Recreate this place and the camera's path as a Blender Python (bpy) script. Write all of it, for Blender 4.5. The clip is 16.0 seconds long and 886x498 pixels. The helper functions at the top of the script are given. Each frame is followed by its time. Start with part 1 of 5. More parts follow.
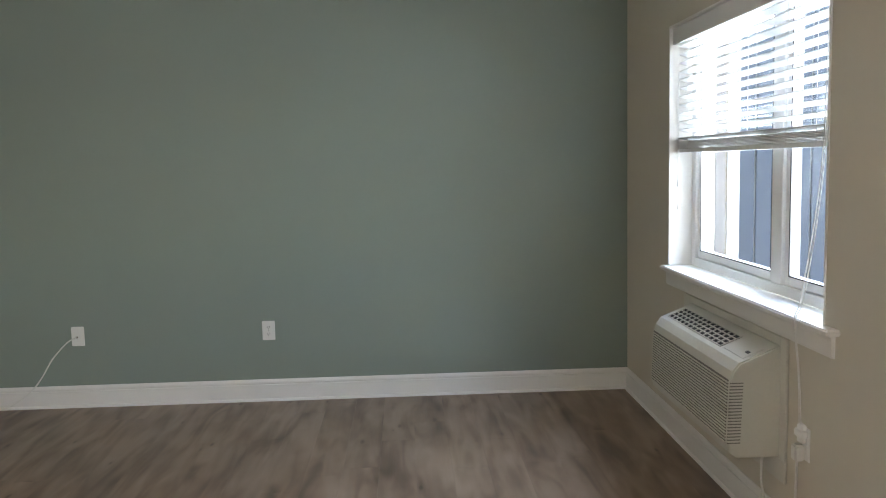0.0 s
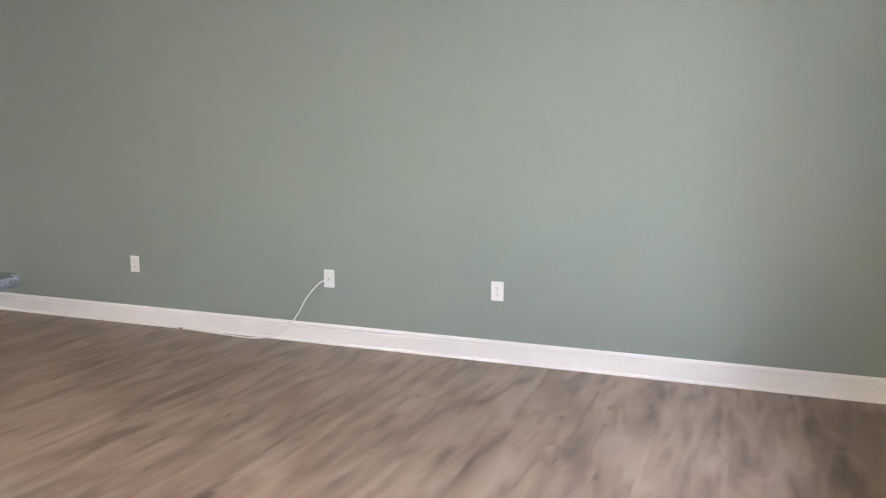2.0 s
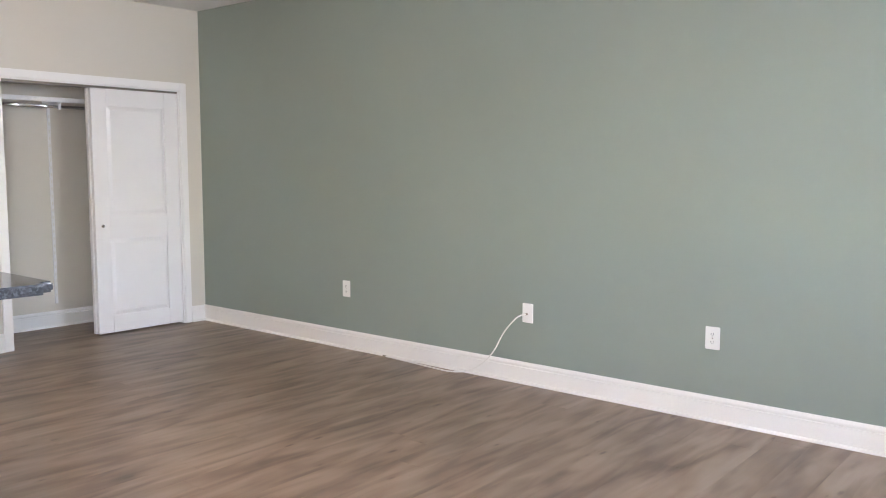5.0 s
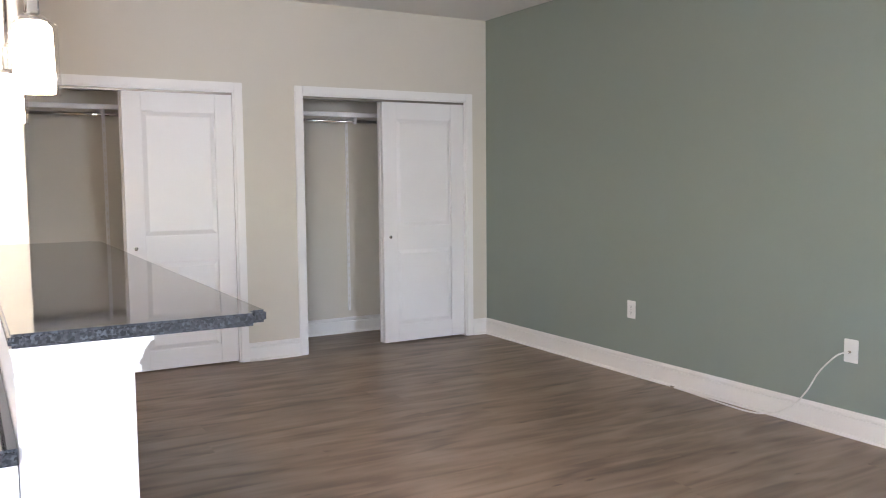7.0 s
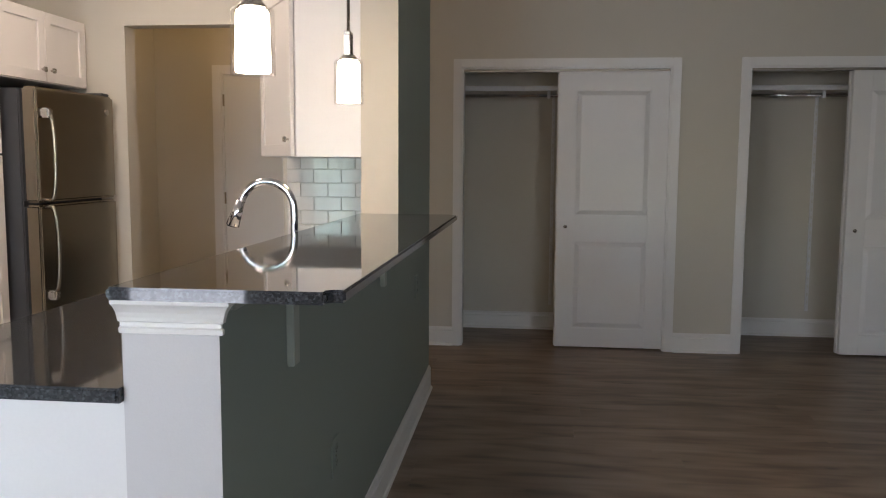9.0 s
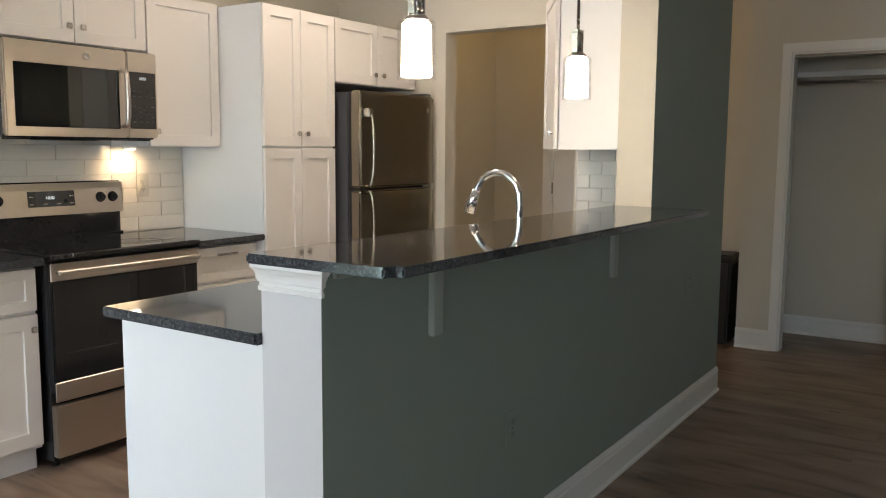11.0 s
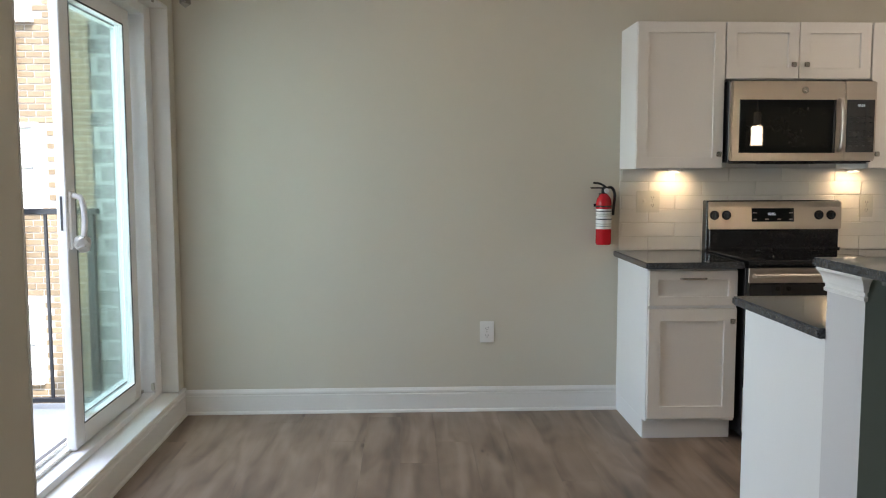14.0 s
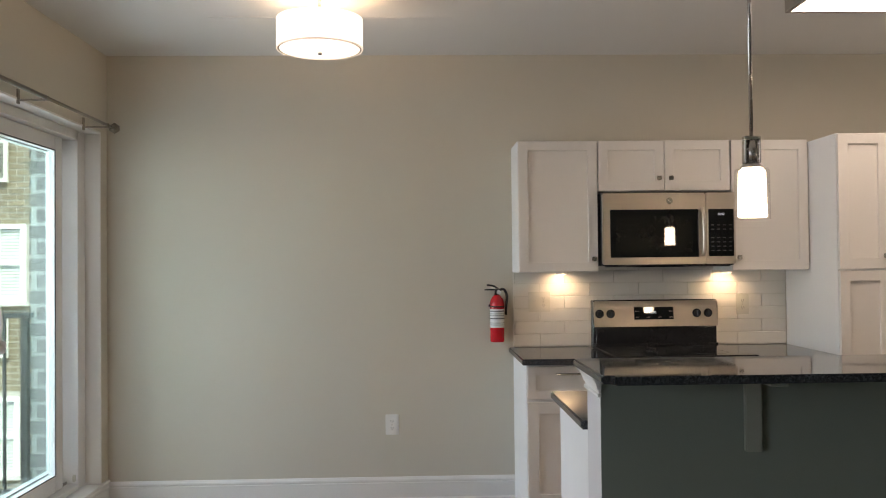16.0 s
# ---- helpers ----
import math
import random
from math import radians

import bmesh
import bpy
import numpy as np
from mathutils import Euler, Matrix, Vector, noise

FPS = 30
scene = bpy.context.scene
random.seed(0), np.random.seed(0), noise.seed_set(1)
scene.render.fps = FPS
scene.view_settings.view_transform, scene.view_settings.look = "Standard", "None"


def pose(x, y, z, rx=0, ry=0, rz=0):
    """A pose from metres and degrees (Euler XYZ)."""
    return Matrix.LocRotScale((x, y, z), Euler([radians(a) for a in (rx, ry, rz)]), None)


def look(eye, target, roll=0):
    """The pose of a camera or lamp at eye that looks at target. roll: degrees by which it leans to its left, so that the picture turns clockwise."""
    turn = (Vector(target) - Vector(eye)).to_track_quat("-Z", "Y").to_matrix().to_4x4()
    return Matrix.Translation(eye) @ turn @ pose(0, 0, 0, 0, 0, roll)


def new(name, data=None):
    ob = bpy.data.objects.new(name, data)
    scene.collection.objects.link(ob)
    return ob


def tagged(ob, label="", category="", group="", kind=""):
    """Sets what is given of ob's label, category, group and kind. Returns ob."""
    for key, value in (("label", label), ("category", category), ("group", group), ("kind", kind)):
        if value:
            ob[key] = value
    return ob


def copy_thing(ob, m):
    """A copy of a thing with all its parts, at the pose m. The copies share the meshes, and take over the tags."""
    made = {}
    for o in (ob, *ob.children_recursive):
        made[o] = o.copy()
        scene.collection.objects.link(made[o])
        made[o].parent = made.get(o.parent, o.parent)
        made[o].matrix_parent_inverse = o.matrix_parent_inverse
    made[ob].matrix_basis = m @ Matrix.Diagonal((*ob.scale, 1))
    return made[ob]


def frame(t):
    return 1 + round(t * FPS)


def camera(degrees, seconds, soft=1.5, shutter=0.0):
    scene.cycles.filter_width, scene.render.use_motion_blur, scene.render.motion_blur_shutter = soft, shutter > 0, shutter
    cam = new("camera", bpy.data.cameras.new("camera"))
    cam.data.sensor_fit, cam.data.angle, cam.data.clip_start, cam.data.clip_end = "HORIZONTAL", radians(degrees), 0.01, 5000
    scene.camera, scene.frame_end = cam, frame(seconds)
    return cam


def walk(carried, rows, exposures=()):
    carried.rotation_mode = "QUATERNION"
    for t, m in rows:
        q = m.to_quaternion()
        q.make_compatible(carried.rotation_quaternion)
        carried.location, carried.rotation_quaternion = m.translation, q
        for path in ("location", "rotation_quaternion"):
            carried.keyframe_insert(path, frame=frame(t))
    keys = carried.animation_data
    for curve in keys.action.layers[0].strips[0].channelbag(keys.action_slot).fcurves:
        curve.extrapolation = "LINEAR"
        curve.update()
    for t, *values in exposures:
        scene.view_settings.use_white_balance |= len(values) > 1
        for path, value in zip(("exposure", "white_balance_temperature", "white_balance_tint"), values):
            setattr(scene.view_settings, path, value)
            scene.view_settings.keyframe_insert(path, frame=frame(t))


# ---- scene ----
cam = camera(56.0, 16.0, soft=1.1)
PATH = [
    (0, (-1.406, 1.071, 1.478), (-1.319, 3.058, 1.273), -1.3),
    (0.5, (-1.166, 1.065, 1.472), (-1.334, 3.034, 1.16), -0.7),
    (1, (-0.886, 1.194, 1.466), (-1.296, 3.12, 1.112), 0.3),
    (1.5, (-0.863, 1.284, 1.519), (-1.441, 3.166, 1.168), 0.2),
    (2, (-0.777, 1.42, 1.447), (-1.488, 3.268, 1.163), 0.2),
    (2.5, (-0.646, 1.653, 1.375), (-1.584, 3.393, 1.073), 0.6),
    (3, (-0.634, 1.85, 1.34), (-1.7, 3.514, 1.033), -0.1),
    (3.5, (-0.638, 1.95, 1.36), (-1.743, 3.59, 1.061), -0.4),
    (3.7, (-0.607, 1.999, 1.358), (-1.764, 3.607, 1.08), -0.3),
    (5.8, (-0.589, 2.035, 1.359), (-1.961, 3.48, 1.186), 0.5),
    (6, (-0.61, 2.049, 1.365), (-2.031, 3.445, 1.185), 0.6),
    (6.5, (-0.765, 2.18, 1.361), (-2.254, 3.504, 1.196), 0.7),
    (7, (-0.853, 2.359, 1.358), (-2.579, 3.355, 1.189), -0.5),
    (7.5, (-0.952, 2.573, 1.349), (-2.917, 2.918, 1.206), -0.9),
    (8, (-0.930, 2.740, 1.346), (-2.919, 2.624, 1.180), -0.5),
    (8.2, (-0.930, 2.830, 1.332), (-2.917, 2.684, 1.163), -0.3),
    (10.3, (-0.971, 3.677, 1.367), (-2.843, 3.037, 1.07), 1.2),
    (10.5, (-1.002, 3.739, 1.358), (-2.823, 2.959, 1.083), 1.2),
    (11, (-1.011, 3.871, 1.354), (-2.66, 2.763, 1.118), 0.4),
    (11.5, (-0.982, 3.969, 1.363), (-2.5, 2.684, 1.145), -0.9),
    (12, (-0.955, 4.1, 1.356), (-2.383, 2.717, 1.131), -0.2),
    (12.5, (-0.956, 4.208, 1.371), (-2.159, 2.633, 1.099), 0.1),
    (13, (-1.017, 4.341, 1.37), (-1.861, 2.544, 1.126), -0.0),
    (13.5, (-1.132, 4.479, 1.35), (-1.553, 2.538, 1.114), 0.4),
    (14, (-1.258, 4.62, 1.339), (-1.341, 2.63, 1.159), -0.1),
    (14.5, (-1.493, 4.764, 1.385), (-1.44, 2.77, 1.237), -0.2),
    (15, (-1.73, 4.845, 1.378), (-1.655, 2.847, 1.331), 0.1),
    (15.5, (-1.825, 4.943, 1.399), (-1.822, 2.943, 1.417), -0.3),
    (16, (-1.861, 5.055, 1.417), (-1.922, 3.056, 1.453), -0.6),
]
EXPOSURES = [(0.0, 5.1, 6800, 17), (0.5, 5.45, 6800, 19), (1.0, 5.98, 6620, 24), (1.5, 6.33, 6720, 26), (2.5, 6.38, 6770, 27), (3.5, 6.38, 6770, 27), (6.0, 6.33, 6770, 27), (6.5, 6.13, 6770, 27), (7.0, 6.03, 6770, 27), (7.5, 4.95, 7100, 26), (8.0, 4.37, 7000, 26), (8.2, 4.37, 7000, 26), (10.3, 4.62, 7200, 19), (11.5, 4.52, 7100, 18), (13.0, 4.32, 7000, 17), (14.0, 4.07, 7100, 18), (14.5, 3.62, 7250, 20), (15.0, 3.47, 7450, 21), (15.5, 3.92, 7450, 22), (16.0, 4.07, 7400, 23)]
walk(cam, [(t, look(eye, target, roll)) for t, eye, target, roll in PATH], EXPOSURES)

# ---- world and lights ----
world = bpy.data.worlds.new("sky")
scene.world = world
world.use_nodes = True
wn = world.node_tree.nodes
sky = wn.new("ShaderNodeTexSky")
sky.sky_type, sky.sun_disc = "NISHITA", False
sky.sun_elevation, sky.sun_rotation = radians(48), radians(-25)
wn["Background"].inputs["Strength"].default_value = 0.075
world.node_tree.links.new(sky.outputs[0], wn["Background"].inputs["Color"])

SUN_FROM = Vector((-0.28, 0.60, 0.74))
sun = new("sun", bpy.data.lights.new("sun", "SUN"))
sun.data.energy, sun.data.angle, sun.data.color = 0.6, radians(0.5), (1.0, 0.95, 0.87)
sun.matrix_world = look(SUN_FROM, (0, 0, 0))


def lamp(name, kind, place, watts, colour, size=0.1, target=None, size_y=None):
    data = bpy.data.lights.new(name, kind)
    data.energy, data.color = watts, colour
    if kind == "AREA":
        data.size = size
        if size_y:
            data.shape, data.size_y = "RECTANGLE", size_y
    elif kind == "SPOT":
        data.shadow_soft_size, data.spot_size, data.spot_blend = size, radians(135), 0.9
    else:
        data.shadow_soft_size = size
    ob = new(name, data)
    ob.matrix_world = look(place, target) if target else Matrix.Translation(place)
    return ob


WARM = (1.0, 0.80, 0.58)
NEUTRAL = (1.0, 0.85, 0.68)
lamp("drum_light_bulb", "POINT", (-1.414, 1.163, 2.555), 1.3, WARM, 0.05)
lamp("kitchen_tube_light", "AREA", (-4.25, 1.32, 2.585), 0.20, NEUTRAL, 1.1, (-4.25, 1.32, 0.0), 0.3)
lamp("under_cabinet_bulb", "SPOT", (-2.72, 0.125, 1.338), 0.15, (1.0, 0.76, 0.46), 0.03, (-2.72, 0.0, 1.20))
lamp("under_cabinet_bulb", "SPOT", (-3.72, 0.125, 1.338), 0.15, (1.0, 0.76, 0.46), 0.03, (-3.72, 0.0, 1.20))
lamp("hall_bulb", "POINT", (-6.45, 1.2, 2.55), 0.27, (1.0, 0.72, 0.34), 0.08)

# sky light let in through the two openings
DAY = (0.69, 0.865, 1.0)
lamp("balcony_sky_light", "AREA", (0.80, 0.98, 1.28), 3.4, DAY, 1.45, (-2.6, 1.45, 0.45), 1.80)
lamp("window_sky_light", "AREA", (0.85, 4.75, 1.70), 4.1, DAY, 1.50, (-1.9, 3.15, 0.55), 1.15)


# ---- materials ----
def mat(name, base, rough=0.5, metal=0.0, vary=0.06, scale=8.0, fine=90.0, bump=0.05, stretch=(1, 1, 1), spec=0.5, coat=0.0, per_object=0.0):
    m = bpy.data.materials.new(name)
    m.use_nodes = True
    n, k = m.node_tree.nodes, m.node_tree.links
    b = n["Principled BSDF"]
    b.inputs["Roughness"].default_value, b.inputs["Metallic"].default_value = rough, metal
    b.inputs["Specular IOR Level"].default_value, b.inputs["Coat Weight"].default_value = spec, coat
    geo, mapping = n.new("ShaderNodeNewGeometry"), n.new("ShaderNodeMapping")
    mapping.inputs["Scale"].default_value = stretch
    k.new(geo.outputs["Position"], mapping.inputs["Vector"])
    big, small = n.new("ShaderNodeTexNoise"), n.new("ShaderNodeTexNoise")
    for t, s in ((big, scale), (small, fine)):
        t.inputs["Scale"].default_value, t.inputs["Detail"].default_value = s, 4
        k.new(mapping.outputs[0], t.inputs["Vector"])
    add = n.new("ShaderNodeMath")
    add.operation = "ADD"
    k.new(big.outputs["Fac"], add.inputs[0]), k.new(small.outputs["Fac"], add.inputs[1])
    ramp = n.new("ShaderNodeMapRange")
    ramp.inputs["From Min"].default_value, ramp.inputs["From Max"].default_value = 0.6, 1.4
    ramp.inputs["To Min"].default_value, ramp.inputs["To Max"].default_value = 1 - vary, 1 + vary
    k.new(add.outputs[0], ramp.inputs["Value"])
    last = ramp.outputs[0]
    if per_object:
        info, r2, mul = n.new("ShaderNodeObjectInfo"), n.new("ShaderNodeMapRange"), n.new("ShaderNodeMath")
        r2.inputs["To Min"].default_value, r2.inputs["To Max"].default_value = 1 - per_object, 1 + per_object
        mul.operation = "MULTIPLY"
        k.new(info.outputs["Random"], r2.inputs["Value"])
        k.new(last, mul.inputs[0]), k.new(r2.outputs[0], mul.inputs[1])
        last = mul.outputs[0]
    mix = n.new("ShaderNodeVectorMath")
    mix.operation = "SCALE"
    mix.inputs[0].default_value = base
    k.new(last, mix.inputs["Scale"])
    k.new(mix.outputs[0], b.inputs["Base Color"])
    rr = n.new("ShaderNodeMapRange")
    rr.inputs["To Min"].default_value, rr.inputs["To Max"].default_value = rough * 0.8, min(1, rough * 1.2)
    k.new(small.outputs["Fac"], rr.inputs["Value"]), k.new(rr.outputs[0], b.inputs["Roughness"])
    if bump:
        bp = n.new("ShaderNodeBump")
        bp.inputs["Strength"].default_value, bp.inputs["Distance"].default_value = bump, 0.004
        k.new(small.outputs["Fac"], bp.inputs["Height"]), k.new(bp.outputs[0], b.inputs["Normal"])
    return m


def glow(name, colour, strength):
    m = bpy.data.materials.new(name)
    m.use_nodes = True
    b = m.node_tree.nodes["Principled BSDF"]
    b.inputs["Base Color"].default_value = (*colour, 1)
    b.inputs["Emission Color"].default_value, b.inputs["Emission Strength"].default_value = (*colour, 1), strength
    return m


def glass(name, tint, rough=0.0, sheen=0.8):
    m = bpy.data.materials.new(name)
    m.use_nodes = True
    n, k = m.node_tree.nodes, m.node_tree.links
    n.remove(n["Principled BSDF"])
    clear, gloss, mix = n.new("ShaderNodeBsdfTransparent"), n.new("ShaderNodeBsdfGlossy"), n.new("ShaderNodeMixShader")
    facing, power, share = n.new("ShaderNodeLayerWeight"), n.new("ShaderNodeMath"), n.new("ShaderNodeMath")
    power.operation, share.operation = "POWER", "MULTIPLY_ADD"
    power.inputs[1].default_value, share.inputs[1].default_value, share.inputs[2].default_value = 4.0, sheen, 0.035
    clear.inputs["Color"].default_value = (*tint, 1)
    gloss.inputs["Roughness"].default_value = 0.02 + rough
    k.new(facing.outputs["Facing"], power.inputs[0]), k.new(power.outputs[0], share.inputs[0]), k.new(share.outputs[0], mix.inputs[0])
    k.new(clear.outputs[0], mix.inputs[1]), k.new(gloss.outputs[0], mix.inputs[2])
    k.new(mix.outputs[0], n["Material Output"].inputs["Surface"])
    return m


def granite_mat():
    m = mat("black_granite", (0.03, 0.03, 0.032), 0.045, vary=0.3, spec=0.5, bump=0.0)
    n, k = m.node_tree.nodes, m.node_tree.links
    b = n["Principled BSDF"]
    geo, vor, nz = n.new("ShaderNodeNewGeometry"), n.new("ShaderNodeTexVoronoi"), n.new("ShaderNodeTexNoise")
    vor.inputs["Scale"].default_value, nz.inputs["Scale"].default_value, nz.inputs["Detail"].default_value = 210, 90, 6
    k.new(geo.outputs["Position"], vor.inputs["Vector"]), k.new(geo.outputs["Position"], nz.inputs["Vector"])
    mul = n.new("ShaderNodeMath")
    mul.operation = "MULTIPLY"
    sep = n.new("ShaderNodeSeparateColor")
    k.new(vor.outputs["Color"], sep.inputs[0])
    k.new(sep.outputs[0], mul.inputs[0]), k.new(nz.outputs["Fac"], mul.inputs[1])
    ramp = n.new("ShaderNodeValToRGB")
    e = ramp.color_ramp.elements
    e[0].position, e[0].color = 0.06, (0.026, 0.028, 0.031, 1)
    e[1].position, e[1].color = 0.62, (0.088, 0.098, 0.112, 1)
    mid = e.new(0.36)
    mid.color = (0.052, 0.057, 0.064, 1)
    k.new(mul.outputs[0], ramp.inputs[0]), k.new(ramp.outputs[0], b.inputs["Base Color"])
    return m


def plank_mat():
    m = bpy.data.materials.new("vinyl_oak_plank")
    m.use_nodes = True
    n, k = m.node_tree.nodes, m.node_tree.links
    b = n["Principled BSDF"]

    def maths(op, *vals):
        q = n.new("ShaderNodeMath")
        q.operation = op
        for i, v in enumerate(vals):
            if isinstance(v, (int, float)):
                q.inputs[i].default_value = v
            else:
                k.new(v, q.inputs[i])
        return q.outputs[0]

    def ranged(v, a, b, c, d):
        q = n.new("ShaderNodeMapRange")
        for name, x in (("From Min", a), ("From Max", b), ("To Min", c), ("To Max", d)):
            if isinstance(x, (int, float)):
                q.inputs[name].default_value = x
            else:
                k.new(x, q.inputs[name])
        k.new(v, q.inputs["Value"])
        return q.outputs[0]
    geo, info = n.new("ShaderNodeNewGeometry"), n.new("ShaderNodeObjectInfo")
    shift, off = n.new("ShaderNodeVectorMath"), n.new("ShaderNodeVectorMath")
    shift.operation, off.operation = "SCALE", "ADD"
    shift.inputs[0].default_value = (0.03, 0.22, 0.0)
    k.new(info.outputs["Random"], shift.inputs["Scale"])
    k.new(geo.outputs["Position"], off.inputs[0]), k.new(shift.outputs[0], off.inputs[1])

    def noise_of(scale, detail, distortion, stretch):
        mp, t = n.new("ShaderNodeMapping"), n.new("ShaderNodeTexNoise")
        mp.inputs["Scale"].default_value = stretch
        k.new(off.outputs[0], mp.inputs["Vector"]), k.new(mp.outputs[0], t.inputs["Vector"])
        t.inputs["Scale"].default_value, t.inputs["Detail"].default_value, t.inputs["Distortion"].default_value = scale, detail, distortion
        return t.outputs["Fac"]
    bands = noise_of(10, 1.5, 0.8, (1.0, 0.17, 1.0))
    cloud = noise_of(5.5, 2, 0.3, (1.0, 0.45, 1.0))
    grain = noise_of(85, 4, 0.4, (1.0, 0.045, 1.0))
    fine = noise_of(320, 2, 0.0, (1.0, 0.10, 1.0))
    # knots: rare small dark eyes that trail off along the grain
    mp, vor, sep = n.new("ShaderNodeMapping"), n.new("ShaderNodeTexVoronoi"), n.new("ShaderNodeSeparateColor")
    mp.inputs["Scale"].default_value = (1.0, 0.36, 1.0)
    k.new(off.outputs[0], mp.inputs["Vector"]), k.new(mp.outputs[0], vor.inputs["Vector"])
    vor.inputs["Scale"].default_value = 9.0
    k.new(vor.outputs["Color"], sep.inputs[0])
    size = ranged(sep.outputs[0], 0.20, 1.0, 0.0, 1.0)
    reach = maths("MULTIPLY_ADD", size, 0.24, 0.004)
    halo = ranged(vor.outputs["Distance"], 0.0, maths("MULTIPLY", reach, 1.7), 1.0, 0.0)
    eye = ranged(vor.outputs["Distance"], maths("MULTIPLY", reach, 0.15), maths("MULTIPLY", reach, 0.62), 1.0, 0.0)
    tone = maths("ADD", maths("MULTIPLY", bands, 0.61), maths("MULTIPLY", cloud, 0.30))
    tone = maths("ADD", tone, maths("MULTIPLY", grain, 0.06))
    tone = maths("ADD", tone, maths("MULTIPLY", fine, 0.03))
    tone = maths("SUBTRACT", tone, maths("MULTIPLY", halo, 0.085))
    tone = maths("SUBTRACT", tone, maths("MULTIPLY", eye, 0.16))
    ramp = n.new("ShaderNodeValToRGB")
    e = ramp.color_ramp.elements
    e[0].position, e[0].color = 0.30, (0.090, 0.058, 0.040, 1)
    e[1].position, e[1].color = 0.62, (0.300, 0.215, 0.158, 1)
    for at, colour in ((0.40, (0.156, 0.104, 0.074, 1)), (0.50, (0.230, 0.158, 0.112, 1))):
        e.new(at).color = colour
    k.new(tone, ramp.inputs[0])
    sc = n.new("ShaderNodeVectorMath")
    sc.operation = "SCALE"
    k.new(ramp.outputs[0], sc.inputs[0]), k.new(ranged(info.outputs["Random"], 0.0, 1.0, 0.965, 1.035), sc.inputs["Scale"])
    k.new(sc.outputs[0], b.inputs["Base Color"])
    k.new(ranged(grain, 0.0, 1.0, 0.30, 0.50), b.inputs["Roughness"])
    bp = n.new("ShaderNodeBump")
    bp.inputs["Strength"].default_value, bp.inputs["Distance"].default_value = 0.15, 0.002
    k.new(grain, bp.inputs["Height"]), k.new(bp.outputs[0], b.inputs["Normal"])
    return m


BEIGE = mat("greige_wall_paint", (0.60, 0.555, 0.465), 0.75, vary=0.025, scale=1.2, fine=260, bump=0.10)
PALEGREY = mat("pale_grey_wall_paint", (0.61, 0.59, 0.58), 0.6, vary=0.025, scale=1.2, fine=260, bump=0.08)
SAGE = mat("sage_green_wall_paint", (0.247, 0.293, 0.254), 0.55, vary=0.035, scale=1.0, fine=260, bump=0.10)
CEIL = mat("white_ceiling_paint", (0.74, 0.72, 0.68), 0.9, vary=0.02, scale=1.5, fine=180, bump=0.15)
TRIM = mat("white_trim_paint", (0.78, 0.76, 0.72), 0.35, vary=0.025, scale=3, fine=120, bump=0.03)
DOOR = mat("white_door_paint", (0.76, 0.74, 0.71), 0.42, vary=0.03, scale=3, fine=160, bump=0.04)
CAB = mat("white_cabinet_lacquer", (0.76, 0.72, 0.67), 0.38, vary=0.02, scale=3, fine=140, bump=0.02)
CABSIDE = mat("white_cabinet_panel", (0.78, 0.77, 0.75), 0.42, vary=0.02, scale=3, fine=140, bump=0.02)
PLASTIC = mat("white_plastic", (0.80, 0.79, 0.76), 0.35, vary=0.02, bump=0.0)
ACPLASTIC = mat("ivory_plastic", (0.60, 0.58, 0.51), 0.45, vary=0.03, scale=6, bump=0.02)
VINYL = mat("white_vinyl_frame", (0.80, 0.79, 0.77), 0.38, vary=0.03, scale=5, bump=0.02)
DARK = mat("dark_slot", (0.012, 0.012, 0.012), 0.6, vary=0.1, bump=0.0)
BLACKGLASS = mat("black_oven_glass", (0.008, 0.008, 0.009), 0.02, vary=0.1, bump=0.0, spec=0.6)
MWGLASS = mat("dark_tinted_glass", (0.018, 0.017, 0.014), 0.015, vary=0.1, bump=0.0, spec=0.6)
BLACK = mat("black_enamel", (0.014, 0.014, 0.015), 0.25, vary=0.1, bump=0.02)
CHARCOAL = mat("charcoal_fridge_side", (0.045, 0.045, 0.048), 0.5, vary=0.1, fine=300, bump=0.08)
# Stainless steel with the dim room's reflection put into a darker base colour.
FRIDGESTEEL = mat("stainless_steel_dark_reflection", (0.27, 0.235, 0.185), 0.20, 1.0, vary=0.04, scale=2, fine=140, bump=0.006, stretch=(0.06, 1, 6))
STEEL = mat("brushed_stainless_steel", (0.54, 0.48, 0.42), 0.32, 1.0, vary=0.04, scale=2, fine=140, bump=0.006, stretch=(0.06, 1, 6))
NICKEL = mat("brushed_nickel", (0.56, 0.53, 0.49), 0.26, 1.0, vary=0.05, scale=6, bump=0.0)
CHROME = mat("polished_chrome", (0.72, 0.72, 0.73), 0.06, 1.0, vary=0.03, bump=0.0)
BRONZE = mat("antique_pewter_metal", (0.28, 0.25, 0.21), 0.4, 1.0, vary=0.15, scale=30, bump=0.03)
RAILMETAL = mat("black_railing_paint", (0.02, 0.02, 0.022), 0.45, vary=0.15, bump=0.03)
TILE = mat("white_glazed_tile", (0.78, 0.75, 0.69), 0.06, vary=0.015, scale=10, fine=16, bump=0.22, per_object=0.03)
GROUT = mat("pale_grout", (0.68, 0.65, 0.58), 0.9, vary=0.06, fine=300, bump=0.1)
RED = mat("red_gloss_enamel", (0.60, 0.012, 0.022), 0.25, vary=0.06, bump=0.0)
LABEL = mat("printed_paper_label", (0.72, 0.72, 0.70), 0.6, vary=0.03, bump=0.0)
INK = mat("dark_ink", (0.05, 0.05, 0.06), 0.6, vary=0.05, bump=0.0)
BLIND = mat("white_faux_wood_slat", (0.82, 0.81, 0.79), 0.4, vary=0.03, scale=5, bump=0.02)
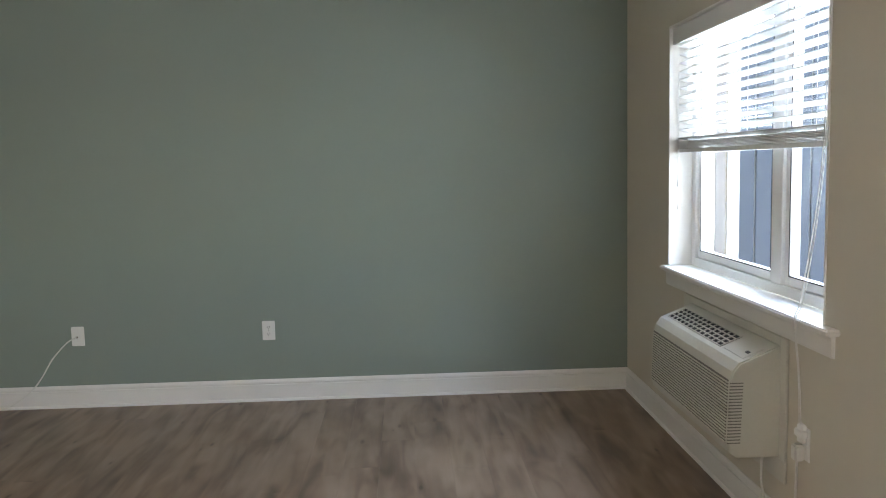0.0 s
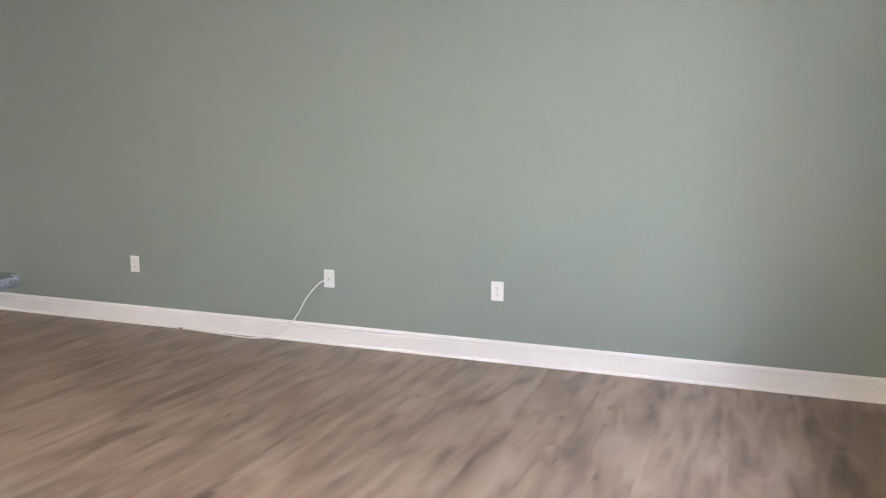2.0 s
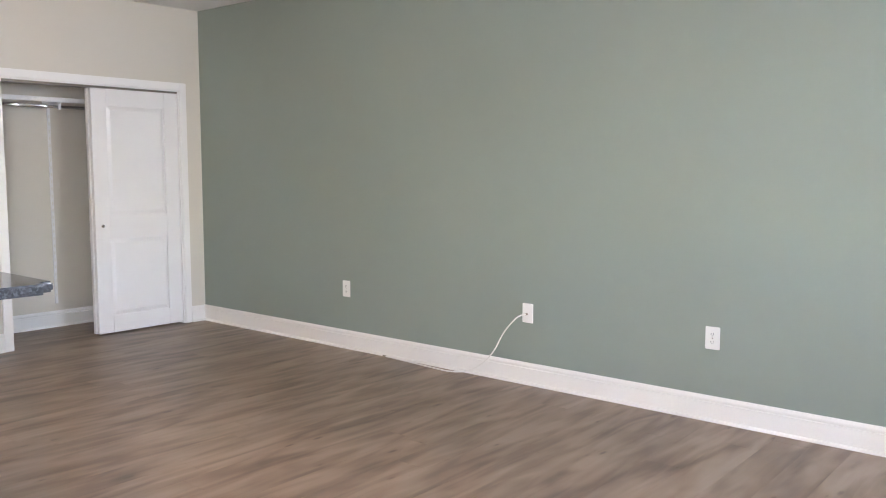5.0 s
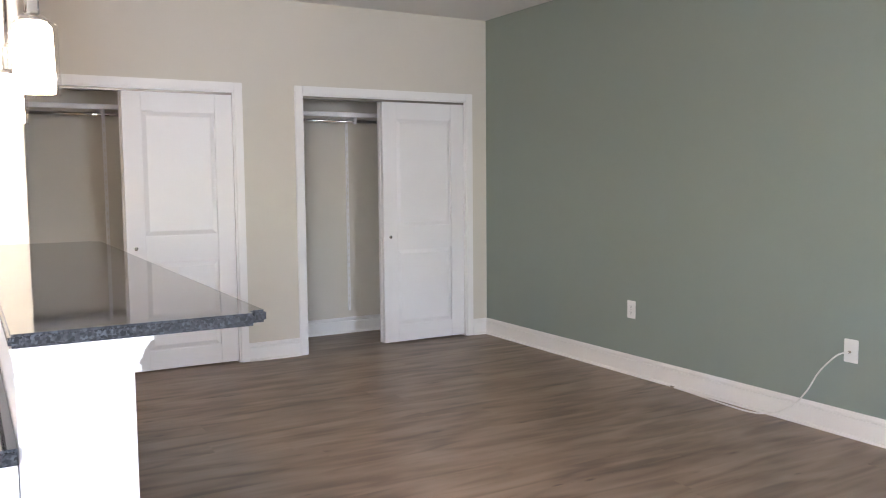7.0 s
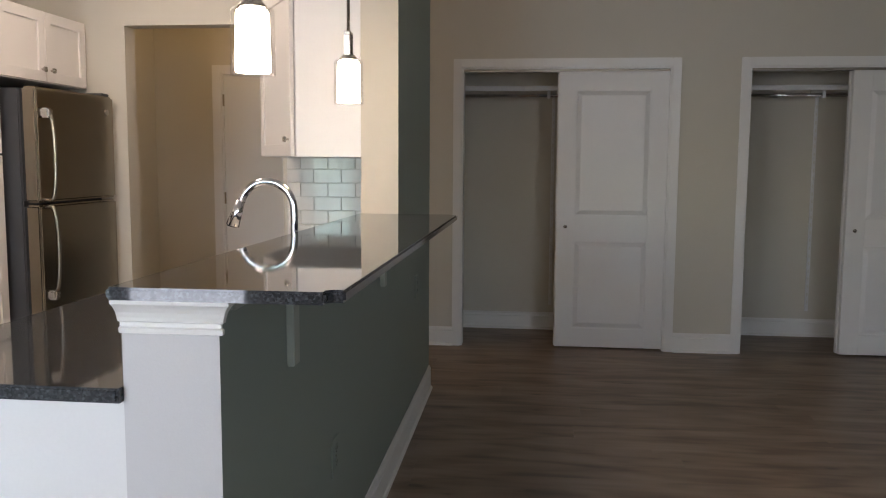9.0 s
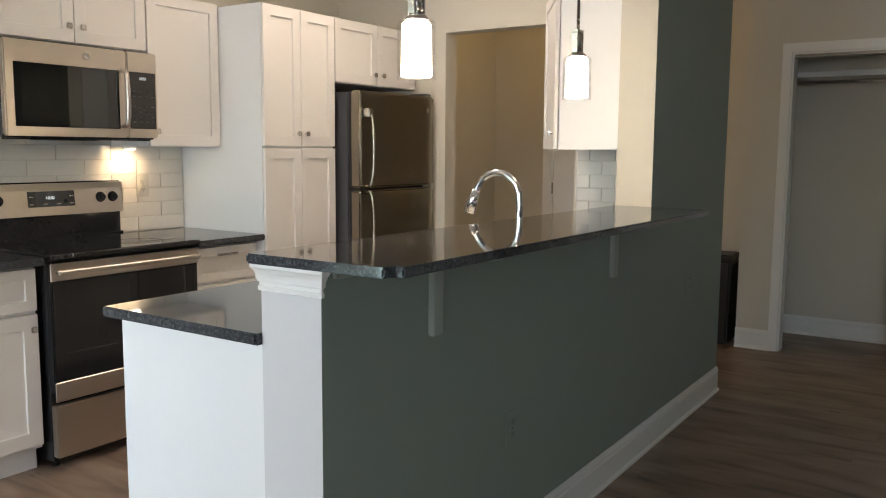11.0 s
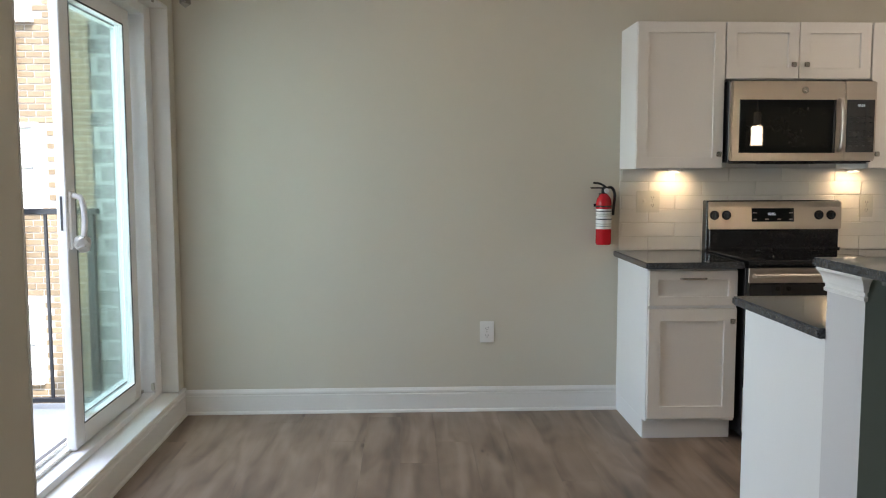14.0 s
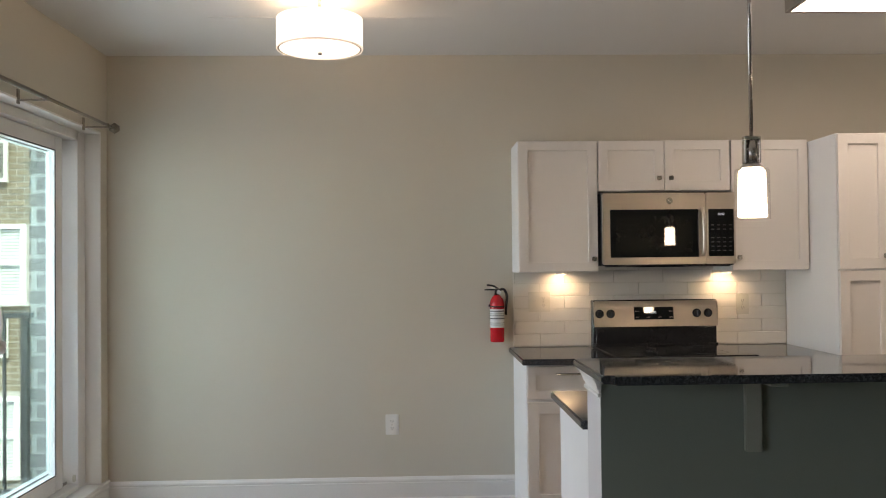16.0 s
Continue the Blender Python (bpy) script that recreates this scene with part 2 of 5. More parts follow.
CORD = mat("white_cord", (0.74, 0.72, 0.68), 0.6, vary=0.04, bump=0.0)
SHADE = glow("lit_fabric_shade", (1.0, 0.90, 0.72), 0.11)
OPAL = glow("lit_opal_glass", (1.0, 0.86, 0.64), 2.4)
TUBE = glow("lit_acrylic_diffuser", (1.0, 0.95, 0.86), 0.4)
DIGIT = glow("pale_blue_display", (0.75, 0.9, 1.0), 0.035)
PUCK = glow("lit_lamp_lens", (1.0, 0.85, 0.62), 1.0)
PANE = glass("window_glass", (0.96, 0.985, 0.98))
GREENPANE = glass("double_glazed_tinted_glass", (0.87, 0.945, 0.92))
CLEAR = glass("clear_glass", (0.985, 0.985, 0.98), 0.0, 0.22)
GRANITE, PLANK = granite_mat(), plank_mat()
BRICK_TAN = mat("tan_brick", (0.215, 0.174, 0.110), 0.85, vary=0.18, scale=6, fine=90, bump=0.2, per_object=0.14)
BRICK_DARK = mat("brown_brick", (0.10, 0.085, 0.08), 0.85, vary=0.2, scale=6, fine=90, bump=0.2, per_object=0.15)
MORTAR = mat("mortar", (0.42, 0.40, 0.36), 0.95, vary=0.1, bump=0.15)
SIDING = mat("pale_render_panel", (0.52, 0.50, 0.46), 0.7, vary=0.04, scale=1.0, bump=0.05)
SLATE = mat("slate_blue_metal_siding", (0.05, 0.062, 0.08), 0.5, vary=0.08, scale=1.5, bump=0.03)
CONCRETE = mat("concrete", (0.48, 0.47, 0.44), 0.85, vary=0.12, scale=3, bump=0.2)
BOUNCEGROUND = mat("pale_bounce_ground", (0.42, 0.41, 0.38), 0.9, vary=0.15, scale=0.8, fine=20, bump=0.3)
BINPLASTIC = mat("black_bin_plastic", (0.016, 0.015, 0.015), 0.45, vary=0.15, bump=0.04)
# Ivory plastic darkened for shade between louvres; also on the far grille blades.
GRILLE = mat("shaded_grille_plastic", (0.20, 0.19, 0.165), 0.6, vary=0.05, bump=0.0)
HINGE = mat("aged_brass", (0.35, 0.30, 0.22), 0.4, 1.0, vary=0.1, bump=0.0)
SMOKE = mat("white_wire_shelf", (0.72, 0.71, 0.69), 0.5, vary=0.03, bump=0.0)


# ---- builders ----
ORIGIN = {}


def thing(name, place, label, category, group="", kind=""):
    ob = new(name)
    ob.empty_display_size = 0.05
    ob.location = place
    ORIGIN[ob] = Vector(place)
    return tagged(ob, label, category, group, kind)


def part(name, bm, material, parent=None, label="", smooth=False):
    """Links a bmesh, in world metres, as one mesh object under a thing or a part."""
    base = ORIGIN.get(parent, Vector((0, 0, 0)))
    if base.length:
        bmesh.ops.translate(bm, verts=bm.verts, vec=-base)
    me = bpy.data.meshes.new(name)
    bm.to_mesh(me)
    bm.free()
    me.materials.append(material)
    if smooth:
        for p in me.polygons:
            p.use_smooth = True
    ob = new(name, me)
    if parent:
        ob.parent = parent
    ORIGIN[ob] = base
    return tagged(ob, label)


def solid(name, bm, material, label, category, kind="", group=""):
    return tagged(part(name, bm, material), label, category, group, kind)


def add_box(bm, x0, x1, y0, y1, z0, z1, bevel=0.0, seg=1):
    size = (abs(x1 - x0), abs(y1 - y0), abs(z1 - z0))
    m = Matrix.LocRotScale(((x0 + x1) / 2, (y0 + y1) / 2, (z0 + z1) / 2), None, size)
    made = bmesh.ops.create_cube(bm, size=1, matrix=m)["verts"]
    if bevel:
        edges = list({e for v in made for e in v.link_edges})
        bmesh.ops.bevel(bm, geom=edges, offset=min(bevel, min(size) * 0.45), segments=seg, affect="EDGES")
    return bm


def box(x0, x1, y0, y1, z0, z1, bevel=0.0, seg=1):
    return add_box(bmesh.new(), x0, x1, y0, y1, z0, z1, bevel, seg)


def boxes(rows, bevel=0.0):
    bm = bmesh.new()
    for r in rows:
        add_box(bm, *r, bevel)
    return bm


def cyl(a, b, r, r2=None, n=20, bm=None):
    bm = bm or bmesh.new()
    a, b = Vector(a), Vector(b)
    turn = (b - a).to_track_quat("Z", "Y").to_matrix().to_4x4()
    bmesh.ops.create_cone(bm, cap_ends=True, segments=n, radius1=r, radius2=r if r2 is None else r2, depth=(b - a).length,
                          matrix=Matrix.Translation((a + b) / 2) @ turn)
    return bm


def turned(profile, place, n=28):
    """A lathe round a vertical axis: profile of (radius, height)."""
    bm = bmesh.new()
    rings = []
    for r, z in profile:
        rings.append([bm.verts.new((place[0] + r * math.cos(2 * math.pi * i / n), place[1] + r * math.sin(2 * math.pi * i / n), place[2] + z)) for i in range(n)])
    for p, q in zip(rings, rings[1:]):
        for i in range(n):
            bm.faces.new((p[i], p[(i + 1) % n], q[(i + 1) % n], q[i]))
    for ring in (rings[0], rings[-1]):
        if (ring[0].co - ring[n // 2].co).length > 1e-4:
            bm.faces.new(ring)
    bmesh.ops.remove_doubles(bm, verts=bm.verts, dist=1e-5)
    bmesh.ops.recalc_face_normals(bm, faces=bm.faces)
    return bm


def tube(points, r, n=10, bm=None):
    """A round tube along a smooth line through the points."""
    bm = bm or bmesh.new()
    pts = [Vector(p) for p in points]
    line = []
    for i in range(len(pts) - 1):
        p0, p1, p2, p3 = pts[max(i - 1, 0)], pts[i], pts[i + 1], pts[min(i + 2, len(pts) - 1)]
        for s in range(6):
            t = s / 6
            line.append(0.5 * (2 * p1 + (p2 - p0) * t + (2 * p0 - 5 * p1 + 4 * p2 - p3) * t * t + (3 * p1 - p0 - 3 * p2 + p3) * t ** 3))
    line.append(pts[-1])
    rings = []
    for i, p in enumerate(line):
        way = (line[min(i + 1, len(line) - 1)] - line[max(i - 1, 0)]).normalized()
        side = way.cross(Vector((0.31, 0.17, 0.93))).normalized()
        up = side.cross(way)
        rings.append([bm.verts.new(p + r * (math.cos(2 * math.pi * j / n) * side + math.sin(2 * math.pi * j / n) * up)) for j in range(n)])
    for p, q in zip(rings, rings[1:]):
        for j in range(n):
            bm.faces.new((p[j], p[(j + 1) % n], q[(j + 1) % n], q[j]))
    bm.faces.new(rings[0]), bm.faces.new(rings[-1])
    bmesh.ops.recalc_face_normals(bm, faces=bm.faces)
    return bm


def holed(axis, a, b, u0, u1, v0, v1, holes):
    """A slab from a to b along axis ('x', 'y' or 'z') over u0..u1, v0..v1, with holes (u0, u1, v0, v1) through it."""
    us = sorted({u0, u1, *[h[0] for h in holes], *[h[1] for h in holes]})
    vs = sorted({v0, v1, *[h[2] for h in holes], *[h[3] for h in holes]})
    us, vs = [u for u in us if u0 <= u <= u1], [v for v in vs if v0 <= v <= v1]
    bm = bmesh.new()

    def spot(w, u, v):
        return {"x": (w, u, v), "y": (u, w, v), "z": (u, v, w)}[axis]
    grid = {(u, v): bm.verts.new(spot(a, u, v)) for u in us for v in vs}
    faces = []
    for p, q in zip(us, us[1:]):
        for r, s in zip(vs, vs[1:]):
            cu, cv = (p + q) / 2, (r + s) / 2
            if not any(h[0] < cu < h[1] and h[2] < cv < h[3] for h in holes):
                faces.append(bm.faces.new((grid[p, r], grid[q, r], grid[q, s], grid[p, s])))
    bmesh.ops.delete(bm, geom=[v for v in bm.verts if not v.link_faces], context="VERTS")
    back = bmesh.ops.extrude_face_region(bm, geom=faces)
    d = {"x": (b - a, 0, 0), "y": (0, b - a, 0), "z": (0, 0, b - a)}[axis]
    bmesh.ops.translate(bm, verts=[g for g in back["geom"] if isinstance(g, bmesh.types.BMVert)], vec=d)
    bmesh.ops.recalc_face_normals(bm, faces=bm.faces)
    return bm


def moulding(profile, start, end, out):
    """A strip with a profile of (projection, height) from start to end along a wall; out is the way off the wall."""
    bm = bmesh.new()
    out = Vector(out)
    ends = []
    for p in (Vector(start), Vector(end)):
        ends.append([bm.verts.new(p + out * d + Vector((0, 0, h))) for d, h in profile])
    n = len(profile)
    for i in range(n):
        bm.faces.new((ends[0][i], ends[0][(i + 1) % n], ends[1][(i + 1) % n], ends[1][i]))
    bm.faces.new(ends[0]), bm.faces.new(ends[1])
    bmesh.ops.recalc_face_normals(bm, faces=bm.faces)
    return bm


BASE = [(0.0, 0.0), (0.013, 0.0), (0.013, 0.103), (0.009, 0.106), (0.009, 0.110), (0.014, 0.114), (0.013, 0.124), (0.008, 0.133), (0.006, 0.138), (0.0, 0.138)]
SHOE = [(0.013, 0.0), (0.024, 0.0), (0.023, 0.008), (0.019, 0.014), (0.013, 0.016)]


def baseboard(start, end, out):
    t = part("baseboard", moulding(BASE, start, end, out), TRIM)
    tagged(t, "white painted baseboard with moulded top edge", "baseboard", "", "structure")
    part("shoe_mould", moulding(SHOE, start, end, out), TRIM, t)
    return t


def text_mesh(words, size, m):
    c = bpy.data.curves.new("words", "FONT")
    c.body, c.size, c.align_x, c.align_y = words, size, "CENTER", "CENTER"
    tmp = new("words", c)
    me = bpy.data.meshes.new_from_object(tmp.evaluated_get(bpy.context.evaluated_depsgraph_get()))
    bpy.data.objects.remove(tmp)
    bm = bmesh.new()
    bm.from_mesh(me)
    bpy.data.meshes.remove(me)
    bmesh.ops.transform(bm, matrix=m, verts=bm.verts)
    return bm


# ---- structure ----
NORTH, WEST, TOP = 6.30, -6.925, 2.69
T = 0.25

solid("subfloor", box(-7.9, 0.0, -0.05, 6.6, -0.08, -0.012), CONCRETE, "plain concrete slab under the planks", "subfloor", "structure")
wall_n = solid("wall_north", box(-7.75, 0.25, NORTH, NORTH + 0.15, -0.05, TOP + 0.05), SAGE, "sage green painted living room wall", "wall", "structure")
wall_s = solid("wall_south", box(-7.75, 0.25, -0.15, 0.0, -0.05, TOP + 0.05), BEIGE, "greige painted wall behind the kitchen run", "wall", "structure")
WIN = (3.785, 5.465, 0.885, 2.16)
SLIDE = (0.105, 1.855, 0.150, 2.215)
wall_e = solid("wall_east", holed("x", 0.0, T, 0.0, NORTH, -0.05, TOP + 0.05, [WIN, SLIDE]), BEIGE, "greige painted outer wall with window and balcony door", "wall", "structure")
CL2, CL1 = (2.655, 4.115, -0.05, 2.005), (4.635, 6.095, -0.05, 2.005)
wall_w = solid("wall_west", holed("x", WEST, WEST - 0.11, 2.375, NORTH, -0.05, TOP + 0.05, [CL1, CL2]), BEIGE, "greige painted wall with two closet openings", "wall", "structure")
solid("ceiling", box(-7.75, 0.25, -0.15, NORTH + 0.15, TOP, TOP + 0.12), CEIL, "flat white painted ceiling", "ceiling", "structure")
solid("ceiling_seam", box(-2.05, -0.8, 0.775, 0.790, TOP - 0.003, TOP - 0.0005), CEIL, "faint taped joint in the ceiling board", "ceiling seam", "structure")
# closet shell
solid("wall_closet_back", box(-7.75, -7.62, 2.375, NORTH, -0.05, TOP), BEIGE, "greige painted closet back wall", "wall", "structure")
solid("wall_closet_divider", box(-7.62, WEST - 0.11, 4.32, 4.42, -0.05, TOP), BEIGE, "greige painted wall between two closets", "wall", "structure")
solid("wall_closet_end", box(-7.62, WEST - 0.11, 2.375, 2.475, -0.05, TOP), BEIGE, "greige painted closet end wall", "wall", "structure")
# hall and kitchen end walls
HALLX = -7.20
solid("wall_hall_west", holed("x", HALLX, HALLX - 0.12, 0.0, 2.375, -0.05, TOP, [(0.775, 1.70, -0.05, 2.005)]), BEIGE, "tan lit entry hall wall", "wall", "structure")
solid("wall_hall_south", box(HALLX, -5.59, 0.0, 0.24, -0.05, TOP), BEIGE, "entry hall end wall", "wall", "structure")
solid("wall_kitchen_west", holed("x", -5.47, -5.59, 0.0, 2.42, -0.05, TOP, [(0.885, 1.79, -0.05, 2.087)]), BEIGE, "greige kitchen end wall with plain opening", "wall", "structure")


def bar_face(x):
    """Where the living room face of the bar wall stands; it runs slightly out of square."""
    return 2.612 + 0.011 * (x + 2.394)


def bar_wall(name, x0, x1, z1, paint, label):
    bm = box(x0, x1, 2.422, 2.60, -0.05, z1)
    for v in bm.verts:
        if v.co.y > 2.5:
            v.co.y = bar_face(v.co.x)
    bm.normal_update()
    for f in bm.faces:
        f.material_index = 1 if f.normal.y > 0.5 else 0
    w = solid(name, bm, paint, label, "wall", "structure")
    w.data.materials.append(SAGE)
    return w


bar_wall("wall_pillar", -5.748, -4.56, TOP, BEIGE, "full-height wall end, greige with a sage green face")
bar_wall("wall_half", -4.56, -2.394, 1.087, PALEGREY, "half-height bar wall, pale grey end and sage green face")

# baseboards
baseboard((-6.925, NORTH, 0), (0, NORTH, 0), (0, -1, 0))
baseboard((0, 0, 0), (-2.436, 0, 0), (0, 1, 0))
baseboard((0, 0.0, 0), (0, NORTH, 0), (-1, 0, 0))
baseboard((WEST, 6.157, 0), (WEST, NORTH, 0), (1, 0, 0))
baseboard((WEST, 4.175, 0), (WEST, 4.575, 0), (1, 0, 0))
baseboard((WEST, 2.375, 0), (WEST, 2.597, 0), (1, 0, 0))
baseboard((-7.62, 2.475, 0), (-7.62, 4.32, 0), (1, 0, 0))
baseboard((-7.62, 4.42, 0), (-7.62, NORTH, 0), (1, 0, 0))
baseboard((-2.394, bar_face(-2.394), 0), (-5.748, bar_face(-5.748), 0), (0, 1, 0))
baseboard((-5.748, bar_face(-5.748), 0), (-5.748, 2.422, 0), (-1, 0, 0))
baseboard((HALLX, 0.24, 0), (HALLX, 0.70, 0), (1, 0, 0))
baseboard((HALLX, 1.775, 0), (HALLX, 2.375, 0), (1, 0, 0))

# crown moulding round the end of the half wall
post = thing("bar_crown_trim", (-2.40, 2.51, 1.03), "white crown moulding under the end of the bar top", "trim", "", "structure")
bm = bmesh.new()
rings = []
for z, o in ((1.020, 0.003), (1.022, 0.009), (1.031, 0.010), (1.034, 0.006), (1.042, 0.006), (1.045, 0.012), (1.052, 0.013), (1.062, 0.016), (1.071, 0.021), (1.077, 0.026), (1.079, 0.029), (1.0875, 0.029)):
    rings.append([bm.verts.new(v) for v in ((-2.3945, 2.4235 - o * 0.3, z), (-2.394 + o, 2.4235 - o * 0.3, z), (-2.394 + o, 2.6125 + o, z), (-2.3945, 2.6125 + o, z))])
for p, q in zip(rings, rings[1:]):
    for i in range(4):
        bm.faces.new((p[i], p[(i + 1) % 4], q[(i + 1) % 4], q[i]))
bm.faces.new(rings[0][::-1]), bm.faces.new(rings[-1])
part("crown_moulding", bm, TRIM, post)


# closets
def closet(y0, y1, index):
    c = thing("closet_casing_%d" % index, (WEST, (y0 + y1) / 2, 0), "white painted door casing round a closet opening", "door casing", "", "structure")
    for p, q in ((y0 - 0.06, y0), (y1, y1 + 0.06)):
        part("side_casing", box(WEST - 0.002, WEST + 0.016, p, q, 0, 2.065, 0.004, 2), TRIM, c)
    part("head_casing", box(WEST - 0.002, WEST + 0.017, y0, y1, 2.005, 2.065, 0.004, 2), TRIM, c)
    for p, q in ((y0, y0 + 0.012), (y1 - 0.012, y1)):
        part("jamb", box(WEST - 0.115, WEST, p, q, 0, 2.005), TRIM, c)
    part("head_jamb", box(WEST - 0.115, WEST, y0 + 0.012, y1 - 0.012, 1.993, 2.005), TRIM, c)
    part("track", box(WEST - 0.095, WEST - 0.012, y0 + 0.013, y1 - 0.013, 1.975, 1.992), BRONZE, c, "dull metal door track")
    s = thing("closet_shelf", (-7.4, (y0 + y1) / 2, 1.84), "white wire closet shelf with a hanging rod", "shelf", "closet shelves")
    for i in range(9):
        part("shelf_wire", cyl((-7.60 + i * 0.037, y0 - 0.16, 1.905), (-7.60 + i * 0.037, y1 + 0.16, 1.905), 0.0035, n=6), SMOKE, s)
    part("front_lip", box(-7.305, -7.295, y0 - 0.16, y1 + 0.16, 1.872, 1.91, 0.003), SMOKE, s)
    part("hanging_rod", cyl((-7.33, y0 - 0.16, 1.838), (-7.33, y1 + 0.16, 1.838), 0.013, n=12), CHROME, s, "chrome hanging rod", True)
    for y in (y0 + 0.62,):
        part("rod_bracket", boxes([(-7.615, -7.30, y - 0.006, y + 0.006, 1.86, 1.90), (-7.345, -7.315, y - 0.012, y + 0.012, 1.818, 1.875)], 0.003), SMOKE, s)
        st = part("wall_standard", box(-7.62, -7.608, y + 0.03, y + 0.055, 0.2, 1.90, 0.002), SMOKE, s)
        for j in range(26):
            part("standard_slot", box(-7.6085, -7.6065, y + 0.037, y + 0.048, 0.26 + j * 0.06, 0.285 + j * 0.06), GROUT, st)
    for depth, a, b in ((0.020, y1 - 0.012 - 0.762, y1 - 0.012), (0.062, y1 - 0.020 - 0.762, y1 - 0.020)):
        d = thing("closet_door", (WEST - depth, (a + b) / 2, 0.012), "white two-panel sliding closet door pushed aside", "door", "closet doors")
        fx = WEST - depth
        bm = box(fx - 0.036, fx - 0.017, a, b, 0.012, 1.985, 0.001)
        add_box(bm, fx - 0.017, fx, a, a + 0.125, 0.012, 1.985, 0.0025, 2)
        add_box(bm, fx - 0.017, fx, b - 0.125, b, 0.012, 1.985, 0.0025, 2)
        for z0, z1 in ((0.012, 0.152), (0.778, 0.967), (1.845, 1.985)):
            add_box(bm, fx - 0.017, fx - 0.0003, a + 0.122, b - 0.122, z0, z1, 0.005, 2)
        part("slab", bm, DOOR, d)
        for z0, z1 in ((0.152, 0.778), (0.967, 1.845)):
            field = box(fx - 0.0172, fx - 0.003, a + 0.130, b - 0.130, z0 + 0.005, z1 - 0.005)
            for v in field.verts:
                if v.co.x > fx - 0.01:
                    v.co.y -= math.copysign(0.030, v.co.y - (a + b) / 2)
                    v.co.z -= math.copysign(0.030, v.co.z - (z0 + z1) / 2)
            part("raised_panel", field, DOOR, d)
        part("finger_pull", cyl((fx - 0.004, a + 0.062, 0.884), (fx + 0.003, a + 0.062, 0.884), 0.013, n=16), NICKEL, d, "small nickel finger pull", True)


closet(4.635, 6.095, 1)
closet(2.655, 4.115, 2)

# entry door in the hall
ed = thing("door_1", (HALLX, 1.24, 0), "tan painted flush entry door, closed, with peephole", "door", "", "structure")
part("door_leaf", box(HALLX - 0.06, HALLX - 0.015, 0.790, 1.685, 0.01, 1.995, 0.002), DOOR, ed)
for r in ((0.705, 0.775, 0.0, 2.065), (1.70, 1.77, 0.0, 2.065), (0.775, 1.70, 2.005, 2.065)):
    part("casing", box(HALLX - 0.002, HALLX + 0.016, *r, 0.004, 2), DOOR, ed)
part("jamb", boxes([(HALLX - 0.12, HALLX, 0.775, 0.789, 0, 2.005), (HALLX - 0.12, HALLX, 1.686, 1.70, 0, 2.005), (HALLX - 0.12, HALLX, 0.789, 1.686, 1.996, 2.005)]), DOOR, ed)
part("peephole", cyl((HALLX - 0.016, 1.235, 1.47), (HALLX - 0.010, 1.235, 1.47), 0.009, n=14), DARK, ed, "small dark peephole")
for z in (1.80, 1.05, 0.25):
    part("hinge", cyl((HALLX - 0.006, 0.786, z - 0.045), (HALLX - 0.006, 0.786, z + 0.045), 0.008, n=10), HINGE, ed, "aged brass hinge")


# ---- kitchen ----
def knob(x, y, z, parent, way=(0, 1, 0)):
    w = Vector(way)
    c = Vector((x, y, z))
    bm = cyl(c, c + w * 0.014, 0.005, n=10)
    side = Vector((0, 0, 1)).cross(w)
    tip = bmesh.ops.create_cube(bm, size=1, matrix=Matrix.Translation(c + w * 0.019) @ Matrix((side, w, (0, 0, 1))).transposed().to_4x4() @ Matrix.Diagonal((0.026, 0.012, 0.026, 1)))["verts"]
    bmesh.ops.bevel(bm, geom=list({e for v in tip for e in v.link_edges}), offset=0.003, segments=2, affect="EDGES")
    return part("knob", bm, NICKEL, parent, "square brushed nickel knob")


def shaker(x0, x1, z0, z1, y, parent, name="door", rail=0.062, mid=None, face=1):
    """A shaker front with its face at y, towards +y (face 1) or -y (face -1)."""
    back = y - 0.019 * face
    inner = y - 0.011 * face
    x0, x1 = min(x0, x1), max(x0, x1)
    lo, hi = min(back, y), max(back, y)
    cuts = [(z0 + rail, mid - rail / 2), (mid + rail / 2, z1 - rail)] if mid else [(z0 + rail, z1 - rail)]
    bm = holed("y", lo, hi, x0, x1, z0, z1, [(x0 + rail, x1 - rail, p, q) for p, q in cuts])
    bmesh.ops.bevel(bm, geom=[e for e in bm.edges if e.calc_face_angle(0) > 1.0], offset=0.0015, segments=1, affect="EDGES")
    front = part(name, bm, CAB, parent)
    part("panel", box(x0 + rail - 0.004, x1 - rail + 0.004, min(back, inner), max(back, inner), z0 + rail - 0.004, z1 - rail + 0.004), CAB, front)
    return front


def bar_pull(x, y, z, length, parent):
    return part("pull", tube([(x - length / 2, y - 0.004, z), (x - length / 2 + 0.012, y + 0.018, z + 0.001), (x, y + 0.027, z + 0.002), (x + length / 2 - 0.012, y + 0.018, z + 0.001), (x + length / 2, y - 0.004, z)], 0.0058, 8), NICKEL, parent, "arched brushed nickel pull", True)


